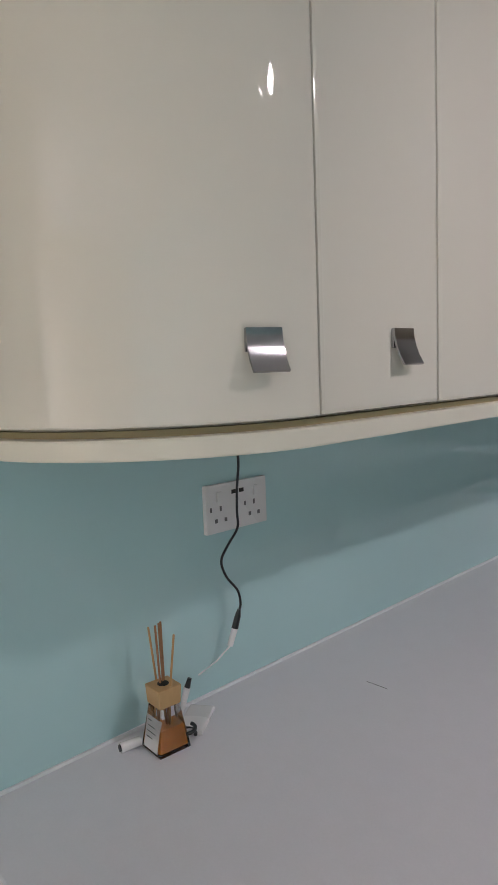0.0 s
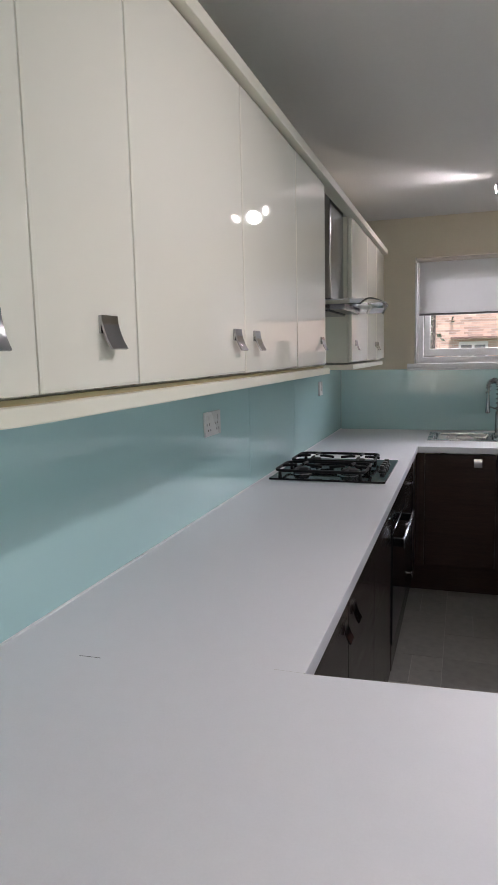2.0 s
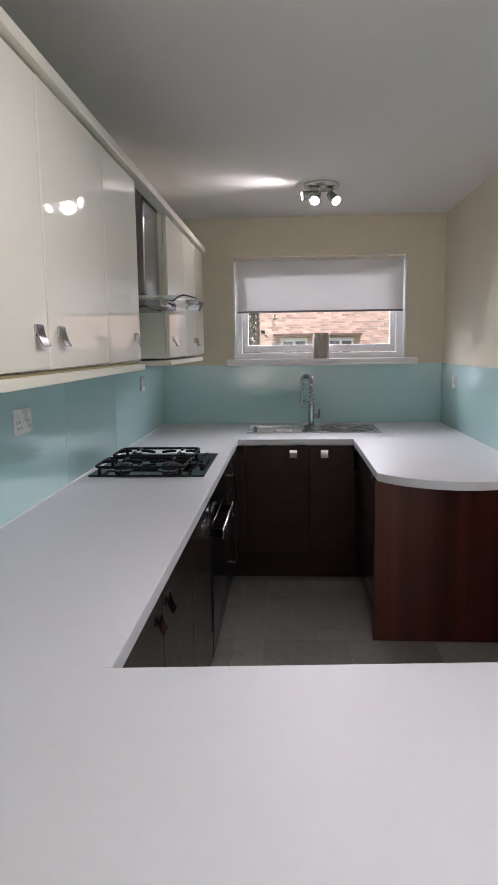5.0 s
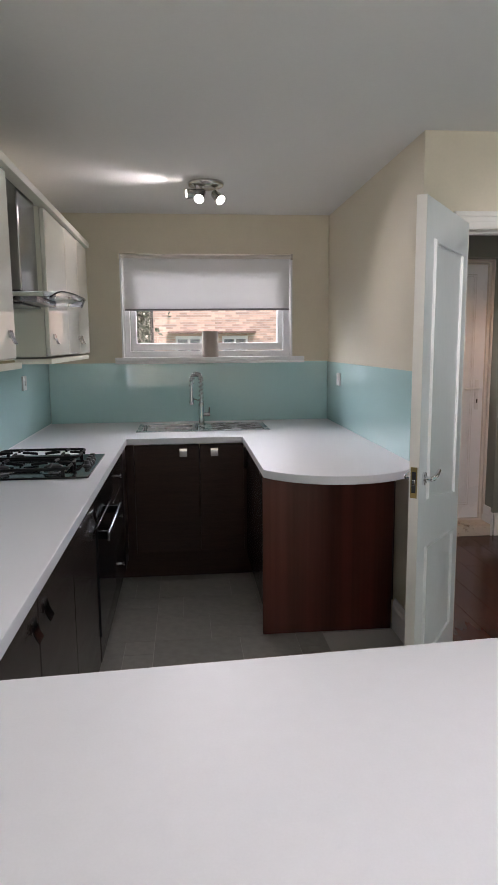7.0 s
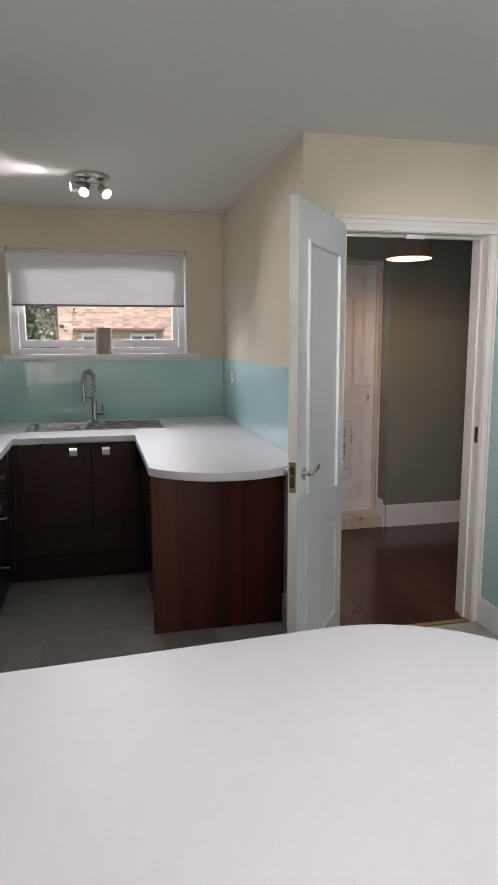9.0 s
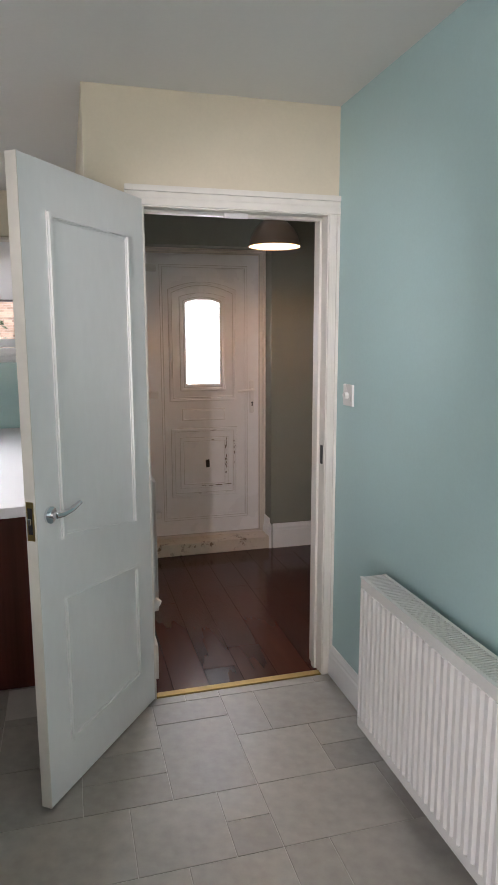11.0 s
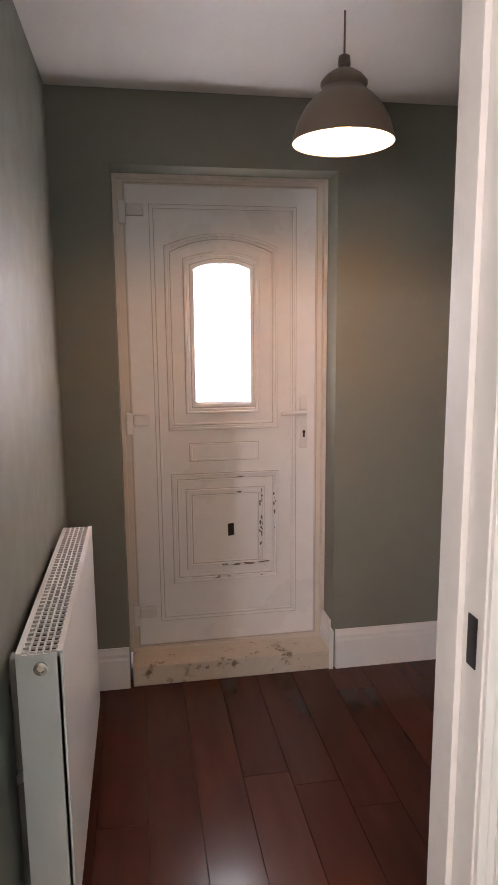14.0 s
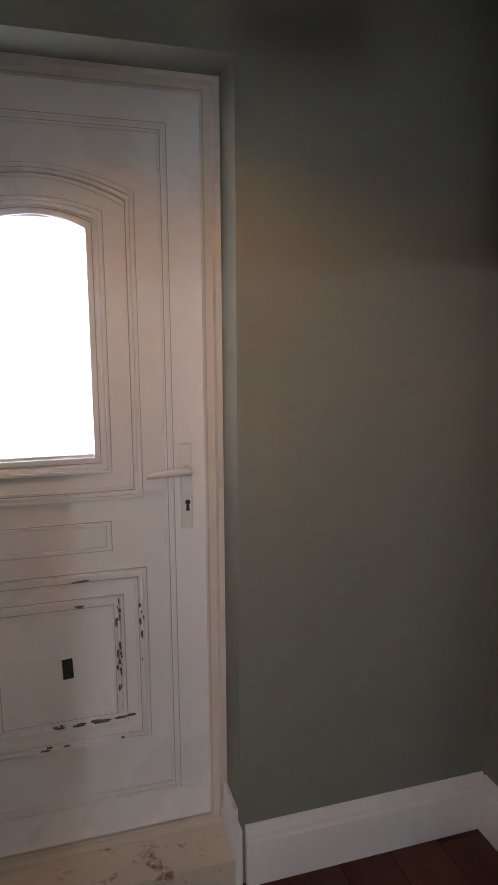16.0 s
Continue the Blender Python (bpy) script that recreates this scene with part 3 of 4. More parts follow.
part("door_handle", box(BF + .040, -.26, .668, BF + .052, .26, .708, .005), HOOD_STEEL, od, "dark steel bar handle")
for s in (-.22, .22):
    part("handle_post", box(BF + .005, s - .010, .668, BF + .041, s + .010, .702, .003), BLACK_GLASS, od)
part("lower_trim", box(BF - .020, -.297, .155, BF + .002, .297, .265, .002), DARK_GLOSS, oven)
drawers = thing("drawer_cabinet", "dark brown drawer cabinet with small chrome knobs", "cabinet", pose(0, 0, BBOT), "base cabinets")
part("body", box(XW + .01, 3.735, 0, BF - .022, 4.46, BTOP - BBOT), DARK_WOOD, drawers)
for z0, z1 in ((.0, .27), (.274, .53), (.534, .712)):
    d = part("drawer_front", box(BF - .020, 3.738, z0 + .003, BF, 4.30, z1, .003), DARK_GLOSS, drawers)
    part("knob", lathe([(0, 0), (.006, 0), (.006, .012), (.012, .016), (.012, .022), (0, .024)], 14, FACE_EAST), CHROME, d, "", pose(BF, 4.02, (z0 + z1) / 2))
part("filler", box(BF - .020, 4.304, 0, BF, 4.485, BTOP - BBOT, .002), DARK_WOOD, drawers)

sinkcab = thing("sink_cabinet", "dark wood-grain double sink cabinet with chrome handles", "cabinet", pose(0, 0, BBOT + .035), "base cabinets")
SY = 4.487
part("body", box(.53, SY + .022, 0, 1.915, YN - .01, .52), DARK_WOOD, sinkcab)
part("corner_post", box(.505, SY + .002, 0, .556, SY + .020, BTOP - BBOT - .035, .002), DARK_WOOD, sinkcab)
for a, b, hx in ((.558, .953, .855), (.956, 1.226, 1.045)):
    d = part("door", box(a + .001, SY, .004, b - .001, SY + .020, BTOP - BBOT - .039, .003), DARK_WOOD, sinkcab, "dark horizontal-grain door")
    put_handle(d, pose(hx, SY, .785 - BBOT - .035, 0, 0, -90))
plinth("plinth", (.44, SY + .09, 0, 1.29, SY + .106, .184))
plinth("plinth", (.40, 1.62, 0, .416, SY + .09, .149))

endcab = thing("end_cabinet", "dark base cabinet closed by a reddish wood end panel", "cabinet", pose(0, 0, 0), "base cabinets")
part("body", box(1.262, 3.672, .15, XE - .012, SY - .02, BTOP), DARK_WOOD, endcab)
part("door", box(1.242, 3.675, .155, 1.260, 4.06, BTOP - .003, .003), DARK_GLOSS, endcab)
part("door", box(1.242, 4.064, .155, 1.260, SY - .004, BTOP - .003, .003), DARK_GLOSS, endcab)
part("end_panel", box(1.243, 3.650, .004, 1.908, 3.669, BTOP + .002, .002), DARK_WOOD_V, endcab, "reddish brown wood-grain end panel")
part("kickboard", box(1.30, 3.675, .0, 1.315, SY + .088, .15), DARK_WOOD, endcab)
for z in (.82, .845):
    part("cover_cap", lathe([(0, 0), (.007, 0), (.006, .003), (0, .003)], 12, FACE_WEST), CHROME, endcab, "", pose(1.242, 3.76, z))
pen = thing("peninsula_cabinet", "dark brown cabinet carrying the peninsula worktop", "cabinet", pose(0, 0, 0), "base cabinets")
part("body", box(XW + .01, 1.02, .0, 1.35, 1.58, BTOP), DARK_WOOD, pen)
part("back_panel", box(XW + .01, 1.0, .004, 1.37, 1.018, BTOP + .002, .002), DARK_WOOD_V, pen)
part("end_panel", box(1.352, 1.02, .004, 1.37, 1.58, BTOP + .002, .002), DARK_WOOD_V, pen)

# ---- hob ----
hob = thing("gas_hob", "black glass four-burner gas hob with cast iron supports", "hob", pose(.202, 3.597, TOP))
HX, HY = .257, .295
part("glass_base", box(-HX, -HY, .0005, HX, HY, .009, .003), BLACK_GLASS, hob)


def burner(x, y, r):
    b = part("burner", lathe([(0, .009), (r * 1.25, .009), (r * 1.2, .014), (r * .9, .016), (r * .9, .024), (r * .72, .026), (0, .026)], 28), HOOD_STEEL, hob, "steel burner ring", pose(x, y, 0))
    part("burner_cap", lathe([(0, .026), (r * .78, .026), (r * .8, .031), (r * .7, .034), (0, .034)], 28), CAST_IRON, b)


burner(-.14, -.15, .042)
burner(.085, -.15, .05)
burner(-.14, .15, .036)
burner(.085, .15, .03)
for s in (-1, 1):
    cy = s * .147
    bm = bmesh.new()
    x0, x1, y0, y1 = -.235, .165, cy - .125, cy + .125
    cx = (x0 + x1) / 2
    loop = []
    for i in range(40):
        a = 2 * math.pi * i / 40
        ca, sa = math.cos(a), math.sin(a)
        lift = .040
        loop.append((cx + .5 * (x1 - x0) * math.copysign(abs(ca) ** .22, ca), cy + .5 * (y1 - y0) * math.copysign(abs(sa) ** .22, sa), lift))
    tube(loop, .0066, 8, bm, True)
    for x, y in ((x0 + .02, y0 + .015), (x1 - .02, y0 + .015), (x1 - .02, y1 - .015), (x0 + .02, y1 - .015)):
        tube([(x, y, .009), (x, y, .040)], [.009, .006], 8, bm)
    for bx in (-.14, .085):
        for dx, dy in ((1, 0), (-1, 0), (0, 1), (0, -1)):
            tube([(bx + dx * .024, cy + dy * .028, .046), (bx + dx * .05, cy + dy * .06, .046), (bx + dx * .075, cy + dy * .095, .043), (bx + dx * .095, cy + dy * .123, .040)], [.0055, .0068, .0068, .0062], 8, bm)
    part("pan_support", finish(bm), CAST_IRON, hob, "black cast iron pan support")
for k in range(4):
    part("knob", lathe([(0, .009), (.018, .009), (.017, .016), (.012, .019), (.012, .034), (.010, .036), (0, .036)], 18), RUBBER, hob, "black control knob", pose(.215, .02 + (k - 1) * .062, 0))

# ---- sink and tap ----
sink = thing("sink", "stainless steel inset sink with a ribbed drainer", "sink", pose(.99, 4.955, TOP))
W, D = .435, .215
bx0, bx1, by0, by1 = -.405, -.03, -.165, .165
bm = bmesh.new()
ring([(-W, -D), (W, -D), (W, D), (-W, D)], [(-W + .012, -D + .012), (W - .012, -D + .012), (W - .012, D - .012), (-W + .012, D - .012)], .0005, .005, bm=bm)
part("rim", finish(bm, .001), STEEL, sink)
deck = bmesh.new()
for r in ((-W + .012, -D + .012, bx0, D - .012), (bx1, -D + .012, W - .012, D - .012), (bx0, -D + .012, bx1, by0), (bx0, by1, bx1, D - .012)):
    box(r[0], r[1], .0005, r[2], r[3], .003, bm=deck)
part("deck", finish(deck), STEEL, sink)
bowl = bmesh.new()
rows = []
for s, z in ((1.0, .003), (.99, -.01), (.95, -.15), (.90, -.165), (.1, -.168)):
    cx, cy, hw, hh = (bx0 + bx1) / 2, (by0 + by1) / 2, (bx1 - bx0) / 2 * s, (by1 - by0) / 2 * s
    rr = .045 * s
    pts = arc(cx + hw - rr, cy + hh - rr, rr, 0, 90, 5) + arc(cx - hw + rr, cy + hh - rr, rr, 90, 180, 5) + arc(cx - hw + rr, cy - hh + rr, rr, 180, 270, 5) + arc(cx + hw - rr, cy - hh + rr, rr, 270, 360, 5)
    rows.append([bowl.verts.new((x, y, z)) for x, y in pts])
for a, b in zip(rows, rows[1:]):
    for i in range(len(a)):
        j = (i + 1) % len(a)
        bowl.faces.new((a[i], a[j], b[j], b[i]))
bowl.faces.new(rows[-1])
part("bowl", finish(bowl), STEEL, sink, "deep steel bowl")
for k in range(8):
    part("drainer_rib", tube([(.06, -.15 + k * .043, .004), (.40, -.15 + k * .043, .004)], .0035, 6), STEEL, sink)

tap = thing("kitchen_tap", "chrome pull-down spring kitchen tap", "tap", pose(.985, 5.08, TOP))
part("base", lathe([(0, .004), (.027, .004), (.026, .012), (.020, .016), (.019, .15), (.015, .16), (0, .16)], 24), HANDLE_CHROME, tap)
lever = part("lever", tube([(.015, 0, .075), (.06, 0, .075)], .014, 14), HANDLE_CHROME, tap)
part("lever_arm", tube([(.052, 0, .08), (.056, -.01, .125)], .005, 10), HANDLE_CHROME, lever)
hose = [(0, 0, .15 + i * .02) for i in range(9)] + [(-.032 + .032 * math.cos(radians(a)), -.02 * (a / 180), .31 + .048 * math.sin(radians(a))) for a in range(12, 181, 12)] + [(-.064, -.02, .29), (-.066, -.02, .26)]
part("hose", tube(hose, .0075, 10), STEEL, tap)
coil = []
n_turn = 17
for i in range(n_turn * 10):
    f = i / (n_turn * 10 - 1) * (len(hose) - 1.001)
    k = int(f)
    p = Vector(hose[k]).lerp(Vector(hose[k + 1]), f - k)
    d = (Vector(hose[k + 1]) - Vector(hose[k])).normalized()
    s = d.cross(Vector((0, 1, 0))).normalized()
    u = d.cross(s)
    a = 2 * math.pi * i / 10
    coil.append(p + .0165 * (math.cos(a) * s + math.sin(a) * u))
part("spring", tube(coil, .0030, 6), HANDLE_CHROME, tap, "chrome coil spring")
part("spray_head", lathe([(0, 0), (.014, 0), (.016, .02), (.012, .05), (.009, .12), (0, .12)], 18), HANDLE_CHROME, tap, "", pose(-.066, -.02, .145))
part("holder_arm", tube([(0, 0, .165), (-.035, -.012, .180), (-.064, -.02, .19)], .004, 8), HANDLE_CHROME, tap)

# ---- window ----
win = thing("window_1", "white plastic window with one wide pane", "window", kind="structure")
WYF = YN + .075
bm = bmesh.new()
ring(rect(WX0 + .002, WZ0, WX1 - .002, WZ1 - .002), rect(WX0 + .055, WZ0 + .055, WX1 - .055, WZ1 - .055), 0, .06, FACE_SOUTH, bm)
part("window_frame", finish(bm, .004), UPVC, win, "", pose(0, WYF + .06, 0))
bm = bmesh.new()
ring(rect(WX0 + .062, WZ0 + .060, WX1 - .062, WZ1 - .06), rect(WX0 + .102, WZ0 + .112, WX1 - .102, WZ1 - .11), 0, .05, FACE_SOUTH, bm)
part("sash", finish(bm, .005), UPVC, win, "", pose(0, WYF + .045, 0))
pane = part("pane", box(WX0 + .10, WYF + .02, WZ0 + .11, WX1 - .10, WYF + .026, WZ1 - .108), CLEAR, win, "clear glass pane")
pane.visible_shadow = False
part("window_sill", box(.385, YN - .055, WZ0 - .018, 1.748, WYF + .012, WZ0 + .012, .006), WHITE_GLOSS, win, "white painted sill board")
part("sill_front", box(.385, YN - .057, WZ0 - .034, 1.748, YN - .0055, WZ0 - .0185, .004), WHITE_GLOSS, win)
for x in (WX0, WX1):
    s = 1 if x == WX0 else -1
    part("reveal_trim", box(x + s * .001, YN - .006, WZ0 + .012, x + s * .012, YN + .073, WZ1 - .002, .002), WHITE_GLOSS, win)
blind = thing("roller_blind", "white roller blind pulled half way down", "blind", pose(0, YN + .012, 0))
part("head_rail", tube([(WX0 + .012, 0, 2.085), (WX1 - .012, 0, 2.085)], .014, 14), UPVC_TRIM, blind)
for x in (WX0 + .006, WX1 - .006):
    part("bracket", box(x - .006, -.02, 2.06, x + .006, .02, 2.103, .002), NICKEL, blind)
part("cloth", box(WX0 + .028, .010, 1.722, WX1 - .020, .0115, 2.085), BLIND, blind, "white half-sheer blind cloth")
part("bottom_bar", box(WX0 + .028, .004, 1.708, WX1 - .020, .017, 1.722, .004), BAR_GREY, blind, "bottom bar with its shade painted grey")
part("pull_cord", tube([(WX0 + .018, -.006, 2.075), (WX0 + .020, -.008, 1.45), (WX0 + .024, -.004, 1.40), (WX0 + .028, -.004, 1.45), (WX0 + .026, -.002, 2.07)], .0018, 6), WHITE_PLASTIC, blind)
vase = thing("vase", "beige ribbed ceramic vase on the window sill", "vase", pose(1.065, YN - .004, WZ0 + .012))
prof = [(0, .004), (.055, .004), (.058, .01)]
for k in range(16):
    z = .014 + k * .0108
    prof += [(.0600, z), (.0585, z + .005)]
prof += [(.060, .188), (.056, .188), (.054, .02), (0, .02)]
part("body", lathe([(r, z - .004) for r, z in prof], 36), CERAMIC, vase)

# ---- sockets and switches ----
def socket_plate(name, label, m, width=.146, height=.086, kind_switch=False):
    """Drawn on the face of a wall: u across, z up, depth along +x."""
    ob = thing(name, label, "socket", m)
    part("plate", box(.0, -width / 2, -height / 2, .010, width / 2, height / 2, .003), WHITE_PLASTIC, ob)
    return ob


def double_socket(m, label, usb):
    ob = socket_plate("wall_socket", label, m)
    for s in (-1, 1):
        c = s * .040
        part("rocker", box(.0095, c - .006 + s * .004, .012, .0135, c + .006 + s * .004, .030, .001), WHITE_PLASTIC, ob)
        for dy, dz, w, h in ((-.011, -.021, .0030, .0035), (.011, -.021, .0030, .0035), (0, .0, .0022, .0045), (-.022, .0, .0022, .004)):
            part("pin_hole", box(.0098, c + dy - w, dz - h, .0104, c + dy + w, dz + h), PIN_GREY, ob)
    if usb:
        for dy in (-.008, .010):
            part("usb_port", box(.0098, dy - .0055, .022, .0106, dy + .0055, .029), DARK_SLOT, ob, "black usb port")
    return ob


double_socket(pose(XW + .0062, 1.402, 1.239), "white double wall socket with usb ports", True)
double_socket(pose(XW + .0062, 2.705, 1.225), "white double wall socket on the aqua splashback", False)
for m, lab in ((pose(XW + .0062, 4.57, 1.245), "white single fused switch on the splashback"), (pose(XE - .0062, 4.94, 1.222, 0, 0, 180), "white single fused switch on the end splashback")):
    s = socket_plate("wall_switch", lab, m, .086)
    part("rocker", box(.0095, -.008, -.014, .014, .008, .014, .001), WHITE_PLASTIC, s)
dim = socket_plate("dimmer_switch", "white dimmer switch on the teal wall", pose(XT - .0002, 3.285, 1.255, 0, 0, 180), .086)
part("knob", lathe([(0, .009), (.014, .009), (.0125, .026), (0, .027)], 20, FACE_EAST), WHITE_PLASTIC, dim)

# ---- lamps ----
def spot_fitting(label, m, spots):
    ob = thing("ceiling_spotlight", label, "ceiling light", m)
    part("plate", lathe([(0, 0), (.100, 0), (.103, -.006), (.098, -.020), (.085, -.026), (0, -.026)], 40), NICKEL, ob, "brushed nickel ceiling plate")
    for (px, py), aim, power, beam in spots:
        root = Vector((px, py, -.026))
        joint = root + Vector((0, 0, -.04))
        d = Vector(aim).normalized()
        part("stem", tube([root, joint], .006, 8), NICKEL, ob)
        turn = d.to_track_quat("Z", "Y").to_matrix().to_4x4()
        hm = Matrix.Translation(joint) @ turn
        head = part("spot_head", lathe([(0, -.03), (.018, -.03), (.024, -.02), (.026, .03), (.030, .05), (.027, .05), (.024, .035), (0, .034)], 24), NICKEL, ob, "", hm)
        part("bulb", lathe([(0, .046), (.018, .046), (.024, .041), (.024, .036), (0, .036)], 20), BULB_COOL, head, "lit white bulb")
        w = m @ hm
        lamp("spot_beam", 'SPOT', look(w @ Vector((0, 0, .058)), w @ Vector((0, 0, 1))), power, COOL, .035, spot=radians(beam), blend=1.0)
    return ob


spot_fitting("nickel ceiling spotlight bar with three lit spots", pose(1.02, 4.42, CEIL),
             [((-.065, -.03), (-.85, -.16, -.10), 13, 92), ((-.03, -.01), (-.25, -.7, -.66), 15, 92), ((.06, .02), (.45, -.65, -.62), 15, 92)])
spot_fitting("nickel ceiling spotlight over the peninsula", pose(1.45, 1.58, CEIL),
             [((-.065, .03), (-.58, .14, -.56), 28, 96), ((.0, -.04), (.08, -.40, -.85), 30, 92), ((.06, .02), (1.25, 1.85, -.92), 55, 52)])

pend = thing("pendant_lamp", "taupe metal dome pendant lamp, lit", "pendant lamp", pose(2.995, 4.505, 1.985))
part("shade", lathe([(.145, 0), (.143, .012), (.131, .055), (.108, .095), (.082, .122), (.064, .135), (.060, .146), (.066, .152), (.066, .160), (.052, .176), (.030, .190), (.016, .196),
                     (.014, .205), (0, .205)], 44), SHADE, pend, "taupe dome shade")
part("shade_lining", lathe([(.1445, -.001), (.141, .012), (.129, .054), (.106, .094), (.080, .120), (.05, .132), (0, .134)], 44), SHADE_IN, pend, "white inner face")
part("bulb", lathe([(0, .026), (.018, .030), (.027, .048), (.025, .066), (.016, .088), (.014, .12), (0, .12)], 24), BULB_WARM, pend, "warm glowing bulb")
part("cap", lathe([(0, .205), (.018, .205), (.016, .228), (.006, .234), (0, .234)], 20), SHADE, pend)
part("cord", tube([(0, 0, .23), (0, 0, HCEIL - 1.985)], .003, 8), SHADE, pend)
# ---- interior door and its frame ----
trim = thing("door_frame", "worn white painted door frame and architrave", "door frame", kind="structure")
for x0, x1 in ((DOOR0 - .028, DOOR0), (DOOR1, DOOR1 + .028)):
    part("jamb", box(x0, YD - .012, 0, x1, YD + .135, DOORH + .028, .002), WHITE_WORN, trim)
part("head", box(DOOR0, YD - .012, DOORH, DOOR1, YD + .135, DOORH + .028, .002), WHITE_WORN, trim)
part("stop", box(DOOR1 - .012, YD + .045, 0, DOOR1 - .0005, YD + .08, DOORH, .002), WHITE_WORN, trim)
part("stop", box(DOOR0, YD + .045, DOORH - .012, DOOR1, YD + .08, DOORH - .0005, .002), WHITE_WORN, trim)
for side, yy in ((-1, YD - .0005), (1, YD + .1245)):
    def arch_piece(u0, v0, u1, v1, across):
        """A stepped architrave board."""
        bm = bmesh.new()
        for k, (a, d) in enumerate(((0, .022), (.30, .016), (.62, .020))):
            b = (.30, .62, 1)[k]
            if across:
                box(u0 + (u1 - u0) * a, 0, v0, u0 + (u1 - u0) * b, side * d, v1, bm=bm)
            else:
                box(u0, 0, v0 + (v1 - v0) * a, u1, side * d, v0 + (v1 - v0) * b, bm=bm)
        return finish(bm, .003)
    part("architrave", arch_piece(DOOR1 + .05, 0, DOOR1 + .004, DOORH + .0035, True), WHITE_WORN, trim, "", pose(0, yy, 0))
    if side < 0:
        part("architrave", arch_piece(DOOR0 - .07, 0, DOOR0 - .004, DOORH + .0035, True), WHITE_WORN, trim, "", pose(0, yy, 0))
    part("architrave", arch_piece(DOOR0 - .07 if side < 0 else HXW + .002, DOORH + .075, DOOR1 + .055, DOORH + .004, False), WHITE_WORN, trim, "", pose(0, yy, 0))
part("strike_plate", box(DOOR1 - .0025, YD + .005, .95, DOOR1 - .0003, YD + .03, 1.03), RUBBER, trim, "dark worn strike plate")
part("keeper", box(2.460, YD + .030, DOORH - .020, 2.556, YD + .0445, DOORH - .0005, .001), WHITE_PLASTIC, trim, "white plastic catch on the head")
tagged(part("threshold_strip", box(DOOR0, YD - .014, -.003, DOOR1, YD + .022, .006, .003), BRASS), "brass threshold strip in the doorway", "threshold strip", "", "structure")

LEAF_W = .680
ang = math.degrees(math.atan2(2.8586 - 3.414, 1.7226 - 2.122))
leaf = thing("door_1", "white panelled interior door standing open", "door", pose(2.122, 3.414, .008, 0, 0, ang), kind="structure")


LH = 1.976
panels = [(.105, .16, LEAF_W - .115, .66), (.105, .79, LEAF_W - .115, 1.84)]


def leaf_outline(i, inset):
    """The two fields of the leaf; the rail between them slants down towards the hinges."""
    x0, z0, x1, z1 = panels[i]
    x0, z0, x1, z1 = x0 + inset, z0 + inset, x1 - inset, z1 - inset
    if i == 0:
        return [(x0, z0), (x1, z0), (x1, z1), (x0, z1 - .040)]
    return [(x0, z0 - .012), (x1, z0 + .060), (x1, z1), (x0, z1)]


part("core", box(0, -.012, 0, LEAF_W, .012, LH), WHITE_GLOSS, leaf)
for side in (-1, 1):
    M = Matrix(((1, 0, 0, 0), (0, 0, side, 0), (0, 1, 0, 0), (0, 0, 0, 1)))
    part("skin", box(0, side * .012, 0, LEAF_W, side * .0165, LH), WHITE_GLOSS, leaf)
    for i in (0, 1):
        bm = bmesh.new()
        for inset, w, d in ((0, .004, .0200), (.004, .012, .0265), (.016, .006, .0195)):
            ring(leaf_outline(i, inset), leaf_outline(i, inset + w), .0160, d, M, bm)
        part("panel_moulding", finish(bm), WHITE_GLOSS, leaf)
part("edge_board", box(LEAF_W, -.0185, 0, LEAF_W + .004, .0185, LH, .001), WHITE_WORN, leaf)
part("latch_plate", box(LEAF_W + .004, -.0125, .880, LEAF_W + .0065, .0125, .998), BRASS, leaf, "worn brass latch plate")
part("latch_cavity", box(LEAF_W + .0064, -.008, .900, LEAF_W + .0072, .008, .980), DARK_SLOT, leaf)
part("latch_bolt", box(LEAF_W + .007, -.005, .93, LEAF_W + .014, .006, .95, .002), NICKEL, leaf)
for side in (-1, 1):
    M = Matrix(((1, 0, 0, 0), (0, 0, side, 0), (0, 1, 0, 0), (0, 0, 0, 1)))
    lev = part("door_handle", lathe([(0, .0185), (.026, .0185), (.026, .026), (.010, .028), (.010, .048), (0, .05)], 24, M), CHROME, leaf, "satin chrome lever handle", pose(LEAF_W - .06, 0, .945))
    part("lever", tube([(0, side * .046, 0), (-.02, side * .052, 0), (-.07, side * .052, .004), (-.115, side * .05, .016)], [.010, .010, .009, .007], 12), CHROME, lev)
for z in (.2, 1.7):
    part("hinge", tube([(-.004, .0, z), (-.004, .0, z + .075)], .006, 10), NICKEL, leaf)

# ---- front door ----
fd = thing("door_2", "worn white plastic front door with an arched frosted pane", "door", pose(0, 0, 0), kind="structure")
FY = 5.345
LX0, LX1, LZ0, LZ1 = 2.362, 3.150, .10, 2.040
bm = bmesh.new()
ring(rect(FX0 + .001, .086, FX1 - .001, FZ1 - .001), rect(LX0 + .004, LZ0 - .006, LX1 - .004, LZ1 - .004), 0, .075, FACE_SOUTH, bm)
part("frame", finish(bm, .005), UPVC_TRIM, fd, "cream plastic door frame", pose(0, FY + .07, 0))
bm = bmesh.new()
ring(rect(FX0 + .001, .0865, FX1 - .001, FZ1 - .001), rect(FX0 + .016, .088, FX1 - .016, FZ1 - .014), 0, .03, FACE_SOUTH, bm)
# bead takes the darker trim colour to imitate the reveal's shadow
part("frame_bead", finish(bm, .004), UPVC_TRIM, fd, "", pose(0, FY - .005, 0))
gx0, gx1, gz0, gz1, rise = 2.633, 2.866, 1.169, 1.722, .012


